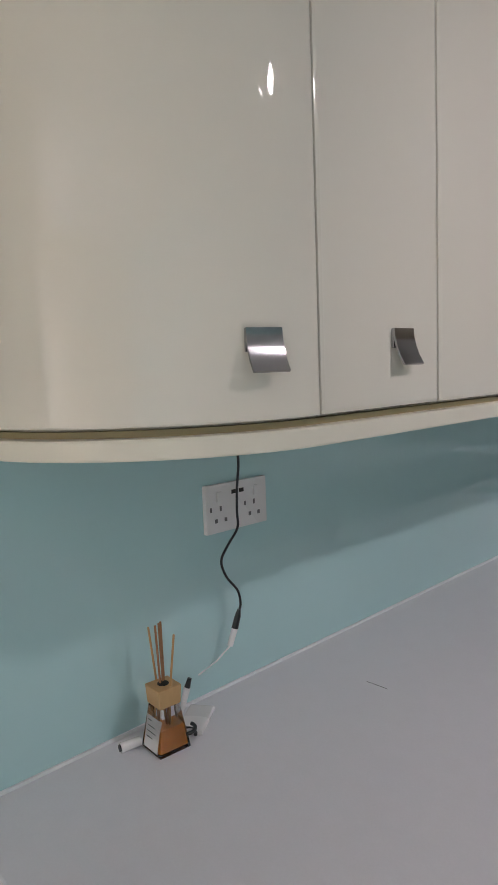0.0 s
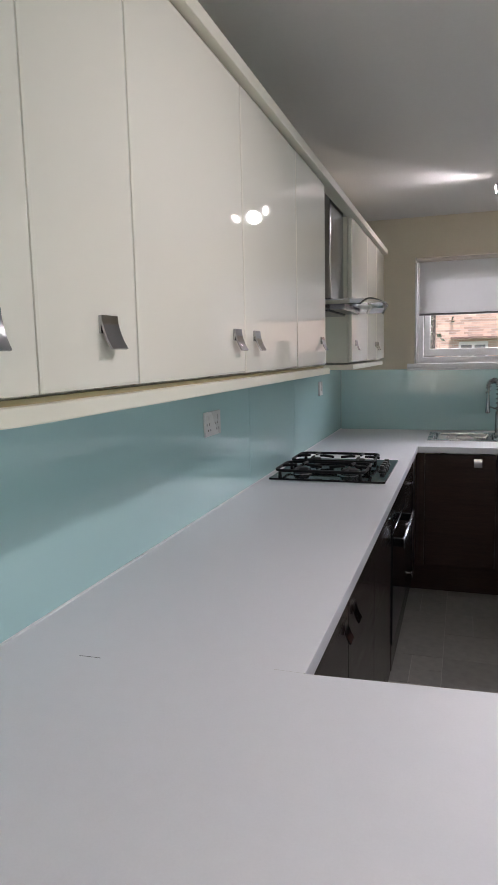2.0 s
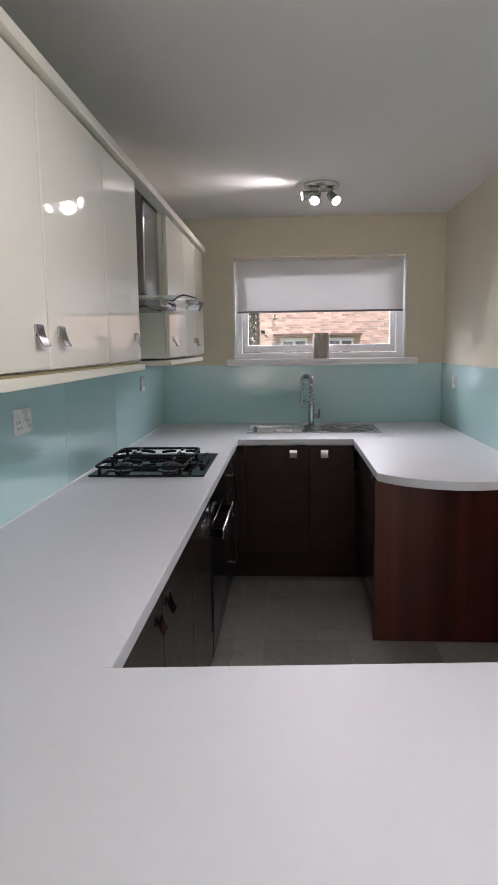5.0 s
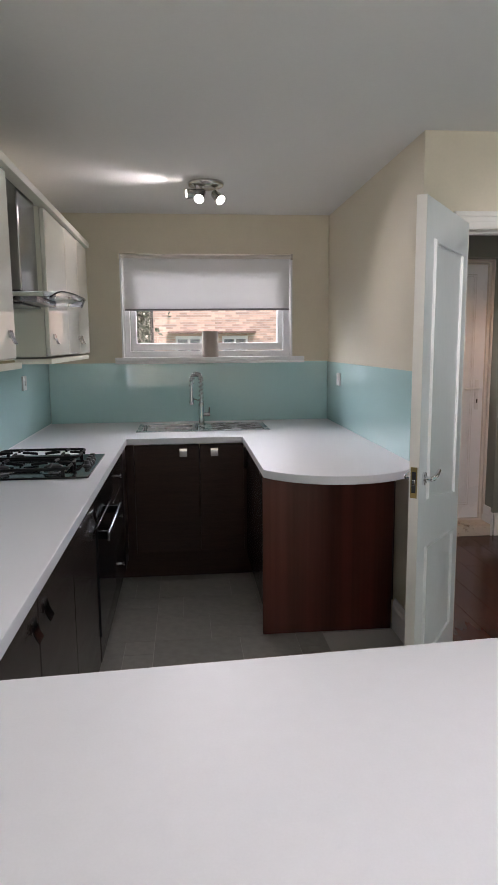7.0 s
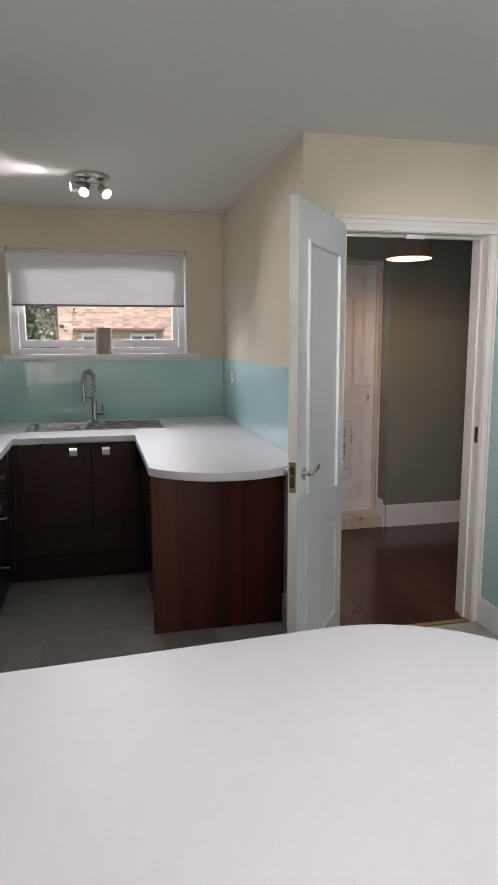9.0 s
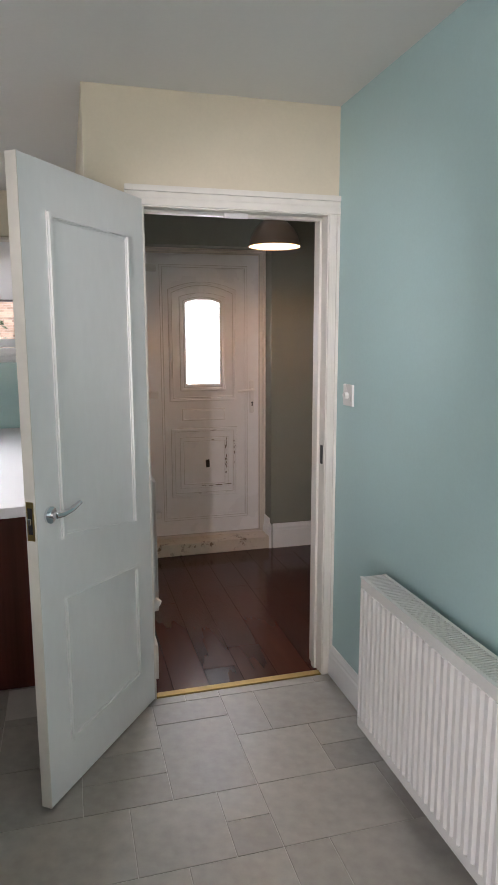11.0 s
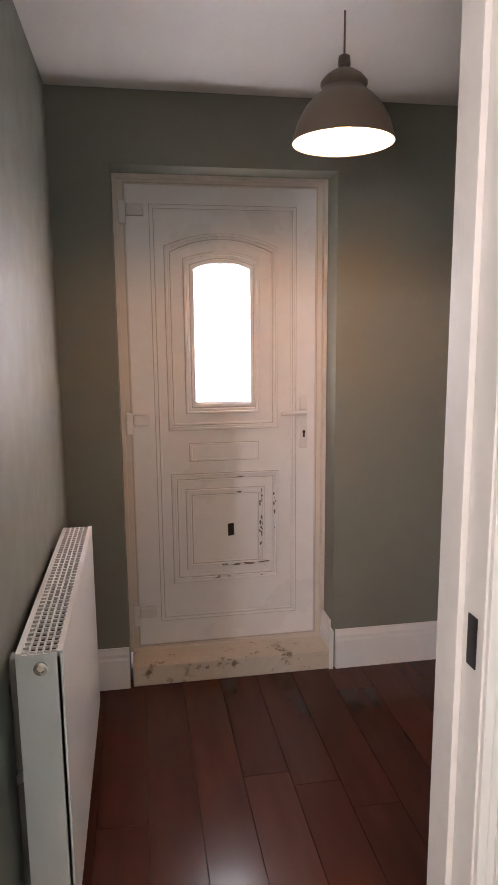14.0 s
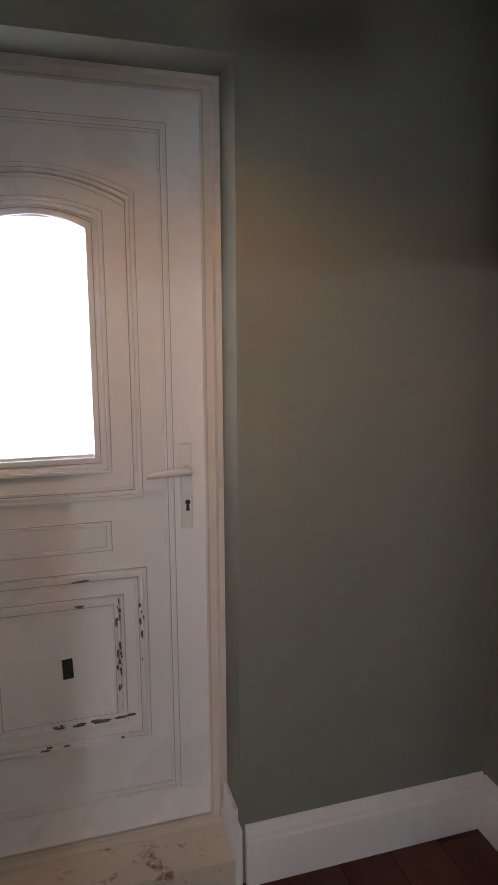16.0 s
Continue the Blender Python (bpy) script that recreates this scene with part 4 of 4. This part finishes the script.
def arched(x0, z0, x1, z1, up, k=12):
    return [(x0, z0), (x1, z0)] + [(x1 + (x0 - x1) * i / k, z1 + up * (1 - (2 * i / k - 1) ** 2)) for i in range(k + 1)]


hole = arched(gx0, gz0, gx1, gz1, rise)
slab = bmesh.new()
outer = [(LX0, LZ0), (LX1, LZ0)] + [(LX1 + (LX0 - LX1) * i / 12, LZ1) for i in range(13)]
ring(outer, hole, 0, .045, FACE_SOUTH, slab)
# thin grey ring coloured as the dark gap between leaf and frame
gap = bmesh.new()
ring(rect(LX0 - .005, LZ0 - .005, LX1 + .005, LZ1 + .005), rect(LX0, LZ0, LX1, LZ1), 0, .0012, FACE_SOUTH, gap)
part("seal_gap", finish(gap), GROOVE, fd, "grey line coloured as the dark gap round the leaf", pose(0, FY - .0045, 0))
part("leaf", finish(slab), UPVC, fd, "white plastic door leaf", pose(0, FY + .045, 0))
fp = part("pane", prism(arched(gx0 - .004, gz0 - .004, gx1 + .004, gz1 + .004, rise), .018, .024, 0, None, FACE_SOUTH), FROST, fd, "bright frosted glass", pose(0, FY + .045, 0))
fp.visible_shadow = False


def moulding(name, a, b, height, label=""):
    bm = bmesh.new()
    ring(a, b, -.001, height, FACE_SOUTH, bm)
    part(name, finish(bm, min(.003, height * .45)), UPVC, fd, label, pose(0, FY, 0))
    # a thin grey outline paints the moulding's shading onto the leaf
    cx, cz = sum(q[0] for q in a) / len(a), sum(q[1] for q in a) / len(a)
    grow = [(x + (.0024 if x > cx else -.0024), z + (.0024 if z > cz else -.0024)) for x, z in a]
    bm = bmesh.new()
    ring(grow, a, -.0005, .0008, FACE_SOUTH, bm)
    part("groove_shade", finish(bm), GROOVE, fd, "", pose(0, FY, 0))


def arch_set(x0, z0, x1, z1, up, steps):
    for i0, i1, hh in steps:
        moulding("glazing_bead", arched(x0 + i0, z0 + i0, x1 - i0, z1 - i0, up), arched(x0 + i1, z0 + i1, x1 - i1, z1 - i1, up), hh)


arch_set(2.515, 1.050, 2.980, 1.800, .052, ((0, .010, .012), (.010, .019, .008), (.022, .030, .004)))
arch_set(2.590, 1.120, 2.904, 1.752, .028, ((0, .009, .013), (.009, .020, .009), (.026, .0405, .006)))


def frame_set(name, x0, z0, x1, z1, steps):
    for i0, i1, hh in steps:
        moulding(name, rect(x0 + i0, z0 + i0, x1 - i0, z1 - i0), rect(x0 + i1, z0 + i1, x1 - i1, z1 - i1), hh)


frame_set("panel_moulding", 2.520, .375, 2.983, .858, ((0, .010, .012), (.010, .020, .008), (.024, .032, .004)))
frame_set("panel_moulding", 2.580, .434, 2.921, .790, ((0, .010, .010), (.010, .020, .006), (.026, .031, .003)))
frame_set("edge_groove", 2.460, .205, 3.062, 1.962, ((0, .006, .004), (.016, .023, .005)))
moulding("letter_plate", rect(2.600, .915, 2.897, .990), rect(2.612, .925, 2.885, .980), .006)
part("letter_flap", box(2.613, FY - .004, .926, 2.884, FY - .0005, .979, .001), UPVC, fd)
part("cat_hole", prism([(2.760, .575), (2.787, .578), (2.785, .633), (2.758, .630)], -.001, .0015, 0, None, FACE_SOUTH), DARK_SLOT, fd, "small black slot", pose(0, FY, 0))
hp = part("door_handle", box(3.079, FY - .010, .955, 3.111, FY - .0005, 1.185, .008), WHITE_PLASTIC, fd, "white lever handle on a long plate")
part("lever", tube([(3.095, FY - .008, 1.117), (3.095, FY - .045, 1.117), (3.080, FY - .05, 1.118), (2.985, FY - .05, 1.112)], [.011, .011, .010, .008], 12), WHITE_PLASTIC, hp)
part("keyhole", prism(arc(3.097, 1.028, .007, -60, 240, 12) + [(3.092, 1.005), (3.102, 1.005)], 0, .001, 0, None, FACE_SOUTH), DARK_SLOT, hp, "dark keyhole", pose(0, FY - .0102, 0))
for z in (1.927, 1.087, .244):
    h = part("hinge", box(LX0 - .022, FY - .032, z - .045, LX0 + .006, FY + .003, z + .045, .005), WHITE_PLASTIC, fd, "white flag hinge")
    part("hinge_flag", box(LX0 + .006, FY - .026, z - .012, LX0 + .075, FY - .0005, z + .034, .006), WHITE_PLASTIC, h)
random.seed(7)
chips = bmesh.new()
for k in range(46):
    edge = random.choice(("r", "r", "r", "t", "b", "rr"))
    if edge == "r":
        x, z = 2.906 + random.uniform(-.006, .006), random.uniform(.52, .78)
    elif edge == "rr":
        x, z = 2.968 + random.uniform(-.006, .006), random.uniform(.58, .82)
    elif edge == "t":
        x, z = random.uniform(2.78, 2.90), random.choice((.775, .845)) + random.uniform(-.006, .006)
    else:
        x, z = random.uniform(2.70, 2.94), random.choice((.448, .392)) + random.uniform(-.004, .004)
    long = random.uniform(.004, .022)
    w, hgt = (random.uniform(.001, .004), long) if edge[0] == "r" else (long, random.uniform(.001, .003))
    pts = [(x + w * math.cos(a) * random.uniform(.6, 1.2), z + hgt * .6 * math.sin(a) * random.uniform(.6, 1.2)) for a in (i * math.pi / 3.5 for i in range(7))]
    prism(pts, .006, .0135, 0, chips, FACE_SOUTH @ pose(0, 0, 0))
part("paint_chips", finish(chips), SOOT, fd, "cracked and chipped paint along the panel", pose(0, FY, 0))
step = setting("door_step", box(FX0 + .012, HYN - .012, 0, FX1 - .012, FY + .05, .086, .006), STEP, "chipped white painted wooden door sill", "door sill")
setting("door_reveal_trim", box(FX1 - .012, HYN + .02, .0, FX1 - .0005, FY - .006, .21, .003), WHITE_GLOSS, "white trim block in the reveal", "trim")


# ---- radiators ----
def radiator(label, m, length, height, depth, ribs, grille_cells):
    """Runs along local y from 0 to length, its front at x = 0, its back at x = depth."""
    ob = thing("radiator", label, "radiator", m)
    bm = bmesh.new()
    if ribs:
        pts = []
        k = int(length / .0333)
        for i in range(k):
            y = .018 + i * (length - .036) / k
            w = (length - .036) / k
            pts += [(.012, y), (.012, y + w * .18), (.0, y + w * .32), (.0, y + w * .76), (.012, y + w * .9)]
        prism([(.012, .0)] + pts + [(.012, length), (.022, length), (.022, 0)], .035, height - .035, bm=bm)
        box(.004, 0, 0, .022, length, .035, bm=bm)
        box(.004, 0, height - .035, .022, length, height - .002, bm=bm)
        part("front_panel", finish(bm), WHITE_RAD, ob, "ribbed white front panel")
    else:
        part("front_panel", box(0, 0, 0, .018, length, height - .002, .006), WHITE_RAD, ob, "flat white front panel")
    part("rear_panel", box(depth - .018, .01, .01, depth, length - .01, height - .004, .004), WHITE_RAD, ob)
    # near-black colour stands in for the shade under the grille
    part("convector_fins", box(.022, .008, .05, depth - .022, length - .008, height - .018), DARK_SLOT, ob, "convector block coloured dark as the shade inside")
    for y in (0, length - .004):
        part("side_cover", box(.003, y, .002, depth, y + .004, height, .001), WHITE_RAD, ob)
    gb = bmesh.new()
    box(.0, .0, height - .002, .012, length, height + .004, bm=gb)
    box(depth - .012, 0, height - .002, depth, length, height + .004, bm=gb)
    if grille_cells == 2:
        box(depth / 2 - .002, 0, height - .002, depth / 2 + .002, length, height + .004, bm=gb)
    elif grille_cells > 2:
        for c in range(1, grille_cells):
            x = .012 + (depth - .024) * c / grille_cells
            box(x - .0018, 0, height - .002, x + .0018, length, height + .0035, bm=gb)
    k = int(length / (.0118 if ribs else .022))
    for i in range(k + 1):
        y = .003 + (length - .012) * i / k
        box(.010, y, height - .002, depth - .010, y + (.0055 if ribs else .004), height + .0035, bm=gb)
    part("top_grille", finish(gb), WHITE_RAD, ob, "slotted top grille")
    return ob


kr = radiator("white double panel radiator on the teal wall", pose(2.792, 1.62, .105), 1.25, .555, .098, True, 1)
part("wall_bracket", box(.098, 1.10, .1, .1325, 1.14, .5), NICKEL, kr)
part("wall_bracket", box(.098, .12, .1, .1325, .16, .5), NICKEL, kr)
hr = radiator("white flat-front radiator on the hall wall", pose(2.222, 4.786, .175, 0, 0, 180), .895, .635, .094, False, 5)
part("wall_bracket", box(.094, .80, .04, .121, .835, .60, .002), NICKEL, hr, "steel mounting bracket")
part("wall_bracket", box(.094, .10, .04, .121, .135, .60, .002), NICKEL, hr, "steel mounting bracket")
part("bleed_cap", lathe([(0, 0), (.014, 0), (.014, .006), (.008, .007), (.007, .004), (0, .004)], 20, Matrix(((1, 0, 0, 0), (0, 0, 1, 0), (0, 1, 0, 0), (0, 0, 0, 1))), None), NICKEL, hr, "chrome air vent cap", pose(.045, .8955, .605))
val = part("valve", tube([(.05, .90, .03), (.05, .955, .03), (.045, .975, .05)], .011, 10), CHROME, hr, "chrome radiator valve")
part("thermostat_head", lathe([(0, 0), (.018, 0), (.021, .012), (.022, .05), (.017, .064), (0, .066)], 20, Matrix(((.75, 0, -.55, .045), (0, 1, 0, .975), (.55, 0, .75, .045), (0, 0, 0, 1)))), WHITE_PLASTIC, val, "white thermostat head")
part("pipe", tube([(.05, .95, .03), (.05, .95, -.168)], .008, 10), WHITE_RAD, hr)
tagged(part("boxed_pipe", box(HXW + .019, YD + .14, 0, HXW + .075, YD + .40, .16, .003), WHITE_WORN), "white painted pipe boxing at the skirting", "boxing", "", "structure")

# ---- small things by the socket ----
diff = thing("reed_diffuser", "glass reed diffuser with a wooden collar and amber oil", "reed diffuser", pose(-.016, 1.178, TOP, 0, 0, -4))


def taper(w0, z0, w1, z1, inset=0.0):
    bm = bmesh.new()
    a = [bm.verts.new((sx * w0, sy * w0, z0)) for sx, sy in ((-1, -1), (1, -1), (1, 1), (-1, 1))]
    b = [bm.verts.new((sx * w1, sy * w1, z1)) for sx, sy in ((-1, -1), (1, -1), (1, 1), (-1, 1))]
    bm.faces.new(a[::-1])
    bm.faces.new(b)
    for i in range(4):
        j = (i + 1) % 4
        bm.faces.new((a[i], a[j], b[j], b[i]))
    return bm


part("bottle", finish(taper(.031, .0006, .019, .078), .003), CLEAR, diff, "clear square glass bottle")
part("oil", finish(taper(.0268, .006, .0222, .042), .002), AMBER, diff, "amber oil half way up")
part("collar", finish(taper(.0205, .076, .0225, .108), .002), LIGHT_WOOD, diff, "pale wooden collar")
part("collar_hole", lathe([(0, .1085), (.010, .1085), (.010, .1092), (0, .1092)], 16), DARK_SLOT, diff)
lab = part("label", box(-.021, -.0012, 0, .021, .0, .052, .0004), PAPER, diff, "white paper label", pose(0, -.0305, .006, -13.3, 0, 0))
for k, w in enumerate((.010, .022, .026, .018)):
    part("text_line", box(-.016, -.0016, .044 - k * .009, -.016 + w, -.0012, .0455 - k * .009), INK, lab)
for dx, dy, tx, ty, mat in ((-.003, 0, -.032, -.004, REED_LIGHT), (0, .002, -.014, .006, REED), (.001, -.002, -.009, -.004, REED), (.004, 0, .026, .010, REED_LIGHT), (.0, .003, -.018, .012, REED)):
    part("reed", tube([(dx, dy, .02), (tx, ty, .205 if mat is REED else .196)], .0019, 7), mat, diff)
end_a = tagged(part("cable_end", tube([(-.050, 1.118, TOP + .009), (-.045, 1.150, TOP + .009)], [.008, .007], 14), WHITE_PLASTIC), "white plastic cable connector on the worktop", "connector")
part("socket_hole", tube([(-.0505, 1.1165, TOP + .009), (-.050, 1.119, TOP + .009)], .0055, 12), RUBBER, end_a, "black open end")
end_b = tagged(part("cable_end", tube([(-.072, 1.250, TOP + .004), (-.068, 1.262, TOP + .045)], [.004, .006], 12), WHITE_PLASTIC), "white cable tip leaning on the splashback", "connector")
part("tip", tube([(-.068, 1.262, TOP + .045), (-.0665, 1.267, TOP + .060)], [.005, .0035], 10), RUBBER, end_b, "black tip")
chg = thing("usb_charger", "white flat adapter with a black coiled lead", "adapter", pose(-.035, 1.252, TOP, 0, 0, 35))
part("body", box(-.022, -.04, .0006, .022, .04, .010, .004), WHITE_PLASTIC, chg)
part("lead", tube([(.0 + .012 * math.cos(a / 3), -.045 + .012 * math.sin(a / 3), .006 + a * .0005) for a in range(24)], .003, 8), RUBBER, chg)
diff.scale = (.9, .9, .93)
cab = thing("hanging_cable", "black power lead hanging from the light rail", "cable", pose(0, 0, 0))
line = [(.06, 1.28, 1.372), (.02, 1.318, 1.33), (-.03, 1.358, 1.28), (-.050, 1.374, 1.235), (-.055, 1.378, 1.205), (-.055, 1.355, 1.18), (-.055, 1.338, 1.155), (-.055, 1.348, 1.125), (-.055, 1.372, 1.095), (-.055, 1.378, 1.07), (-.055, 1.374, 1.058)]
fine = []
for i in range(len(line) - 1):
    p0, p1, p2, p3 = (Vector(line[max(0, min(len(line) - 1, i + k))]) for k in (-1, 0, 1, 2))
    for s in range(5):
        u = s / 5
        fine.append(.5 * ((2 * p1) + (p2 - p0) * u + (2 * p0 - 5 * p1 + 4 * p2 - p3) * u * u + (3 * p1 - p0 - 3 * p2 + p3) * u ** 3))
fine.append(Vector(line[-1]))
part("lead", tube(fine, .0022, 8), RUBBER, cab)
part("plug", tube([(-.055, 1.374, 1.060), (-.055, 1.370, 1.048), (-.055, 1.362, 1.028)], [.003, .0055, .006], 10), RUBBER, cab, "black jack plug")
part("socket_end", tube([(-.055, 1.362, 1.028), (-.056, 1.350, 1.000)], [.0055, .005], 10), WHITE_PLASTIC, cab, "white connector")
part("white_wire", tube([(-.056, 1.350, 1.000), (-.07, 1.33, .975), (-.085, 1.30, .955)], .0015, 6), WHITE_PLASTIC, cab)

# ---- outside ----
setting("ground", box(-60, YN + .3, -.5, 60, 400, -.3), GRASS, "rough green lawn outside", "ground")
setting("ground", box(-60, -400, -.5, XW - .3, YN + .3, -.3), GRASS, "rough green lawn beside the house", "ground")
house = thing("brick_house", "red brick house across the street with white windows", "house", pose(0, 22, -.3))
house_wall = part("wall", box(-.15, 0, 0, 9, 6, 5.6), BRICK, house)
roof = bmesh.new()
prism([(-.4, 5.6), (9.4, 5.6), (9.4, 5.7), (-.4, 5.7)], -6.3, .4, bm=roof, m=FACE_SOUTH)
prism([(-.5, 0), (7, 0), (3.2, 2.4)], 0, 9.8, bm=roof, m=Matrix(((0, 0, 1, -.4), (1, 0, 0, -.2), (0, 1, 0, 5.7), (0, 0, 0, 1))))
part("roof", finish(roof), ROOF, house)
BRICK_PIECE = material("facing_brick", (.58, .41, .33), .9, bump=.3, scale=40, vary=.12, piece=.34)
brick_shape = {}
for course in range(18):
    bx = -.15
    first = .1125 if course % 2 else .225
    while bx < 4.05:
        width = first if bx < -.1 else .225
        if width not in brick_shape:
            brick_shape[width] = mesh_of("brick", box(.006, -.008, .006, width - .004, .004, .069), BRICK_PIECE, 0)
        bz = 1.50 + course * .075
        if not any(a - .24 < bx < b + .02 and bz < 2.04 for a, b in ((.60, 1.45), (2.10, 2.93))):
            part("brick", brick_shape[width], None, house_wall, "", pose(bx, 0, bz))
        bx += width
part("downpipe", box(-.19, -.10, 0, -.09, -.002, 5.5, .02), DARK_SLOT, house, "dark rainwater pipe")
part("canopy", box(.36, -.35, 2.10, 3.18, 0, 2.17, .01), ROOF, house, "dark thin porch canopy")
for x0, x1 in ((.60, 1.45), (2.10, 2.93)):
    w = part("window", box(x0, -.06, 1.0, x1, .02, 2.02, .01), UPVC, house, "white framed window")
    mid = (x0 + x1) / 2
    for a, b in ((x0 + .07, mid - .04), (mid + .04, x1 - .07)):
        part("pane", box(a, -.07, 1.08, b, -.058, 1.92), DARK_PANE, w)
rng = random.Random(3)


def tree(x, y, h, spread, label):
    ob = thing("tree", label, "tree", pose(x, y, -.3))
    part("trunk", tube([(0, 0, 0), (.05, .02, h * .3), (.0, .05, h * .6), (.03, 0, h * .9)], [.16, .12, .08, .03], 10), BARK, ob)
    for k in range(6):
        a = k * 1.05
        part("limb", tube([(0, 0, h * (.3 + .08 * k)), (math.cos(a) * spread * .5, math.sin(a) * spread * .5, h * (.42 + .08 * k))], [.05, .015], 6), BARK, ob)
    verts, faces = [], []
    for k in range(40000):
        u, v, w = rng.gauss(0, .36), rng.gauss(0, .36), rng.uniform(.10, 1.02)
        taper_w = spread * (1.1 - .6 * w)
        c = Vector((u * taper_w, v * taper_w, w * h))
        d1 = Vector((rng.uniform(-1, 1), rng.uniform(-1, 1), rng.uniform(-1, 1))).normalized() * rng.uniform(.08, .13)
        d2 = d1.orthogonal().normalized() * rng.uniform(.04, .08)
        i = len(verts)
        verts += [c - d1, c + d2, c + d1, c - d2]
        faces.append((i, i + 1, i + 2, i + 3))
    me = bpy.data.meshes.new("crown")
    me.from_pydata([tuple(v) for v in verts], [], faces)
    me.materials.append(LEAF)
    tagged(part("crown", me, None, ob, "dense green leaves"), kind="stuff")


tree(-2.0, 23.5, 6.5, 2.4, "dense green garden tree by the brick house")

# frame of the unseen west opening, added beside the dining end to let light in
gw = thing("west_opening_frame", "white frame of the unseen opening added for west light", "door", kind="structure")
bm = bmesh.new()
ring(rect(GY0 + .001, .01, GY1 - .001, GZ - .001), rect(GY0 + .07, .08, GY1 - .07, GZ - .07), 0, .06, FACE_EAST, bm)
part("frame", finish(bm, .004), UPVC, gw, "", pose(XW - .12, 0, 0))
part("mullion", box(XW - .12, -1.83, .08, XW - .06, -1.77, GZ - .07, .004), UPVC, gw)

# ---- hall planks ----
rng = random.Random(11)
planks = new("floor_hall")
planks.empty_display_size = .1
tagged(planks, "dark mahogany laminate floor of long planks", "floor", "", "structure")
PW = .156


def plank_mesh(length):
    bm = bmesh.new()
    box(0, 0, -.0075, PW - .0010, length - .0010, .0, bm=bm)
    return mesh_of("plank", finish(bm, .0009, 1), PLANK, 0)


cache = {}
x, row = HXW - .033, 0
while x < HXE - .001:
    y = YD + .022 - (1.752 if row == 2 else rng.uniform(.05, 1.7))
    while y < FY:
        L = 1.9
        a, b = max(y, YD + .022), min(y + L, FY - .10)
        if b - a > .02:
            key = round(b - a, 3)
            if key not in cache:
                cache[key] = plank_mesh(key)
            part("plank", cache[key], None, planks, "", pose(x, a, 0))
        y += L
    x += PW
    row += 1

# ---- kitchen tiles, a random-length course pattern ----
tiles = new("floor_kitchen")
tiles.empty_display_size = .1
tagged(tiles, "grey stone-look floor tiles in mixed sizes", "floor", "", "structure")
tcache = {}


def tile(x0, y0, x1, y1):
    x0, x1, y0, y1 = max(x0, XW), min(x1, XT), max(y0, YS), min(y1, YN)
    if x1 > XE and y1 > YD - .014:
        if y0 < YD - .05:
            y1 = YD - .014
        else:
            x1 = XE
    if x1 - x0 < .02 or y1 - y0 < .02:
        return
    key = (round(x1 - x0, 3), round(y1 - y0, 3))
    if key not in tcache:
        bm = bmesh.new()
        box(.0012, .0012, -.004, key[0] - .0012, key[1] - .0012, 0, bm=bm)
        tcache[key] = mesh_of("tile", finish(bm, .0010, 1), TILE, 0)
    part("tile", tcache[key], None, tiles, "", pose(x0, y0, 0))


U = .142
# a repeating block six units wide and six deep, filled by five sizes
BLOCK = ((0, 0, 3, 2), (3, 0, 5, 2), (5, 0, 6, 1), (5, 1, 6, 2), (0, 2, 2, 4), (2, 2, 4, 3), (2, 3, 4, 4), (4, 2, 6, 5), (0, 4, 1, 6), (1, 4, 4, 6), (4, 5, 6, 6))
ty = YS
while ty < YN:
    tx = XW - .06
    while tx < XT:
        for a, b, c, d in BLOCK:
            tile(tx + a * U, ty + b * U, tx + c * U, ty + d * U)
        tx += 6 * U
    ty += 6 * U
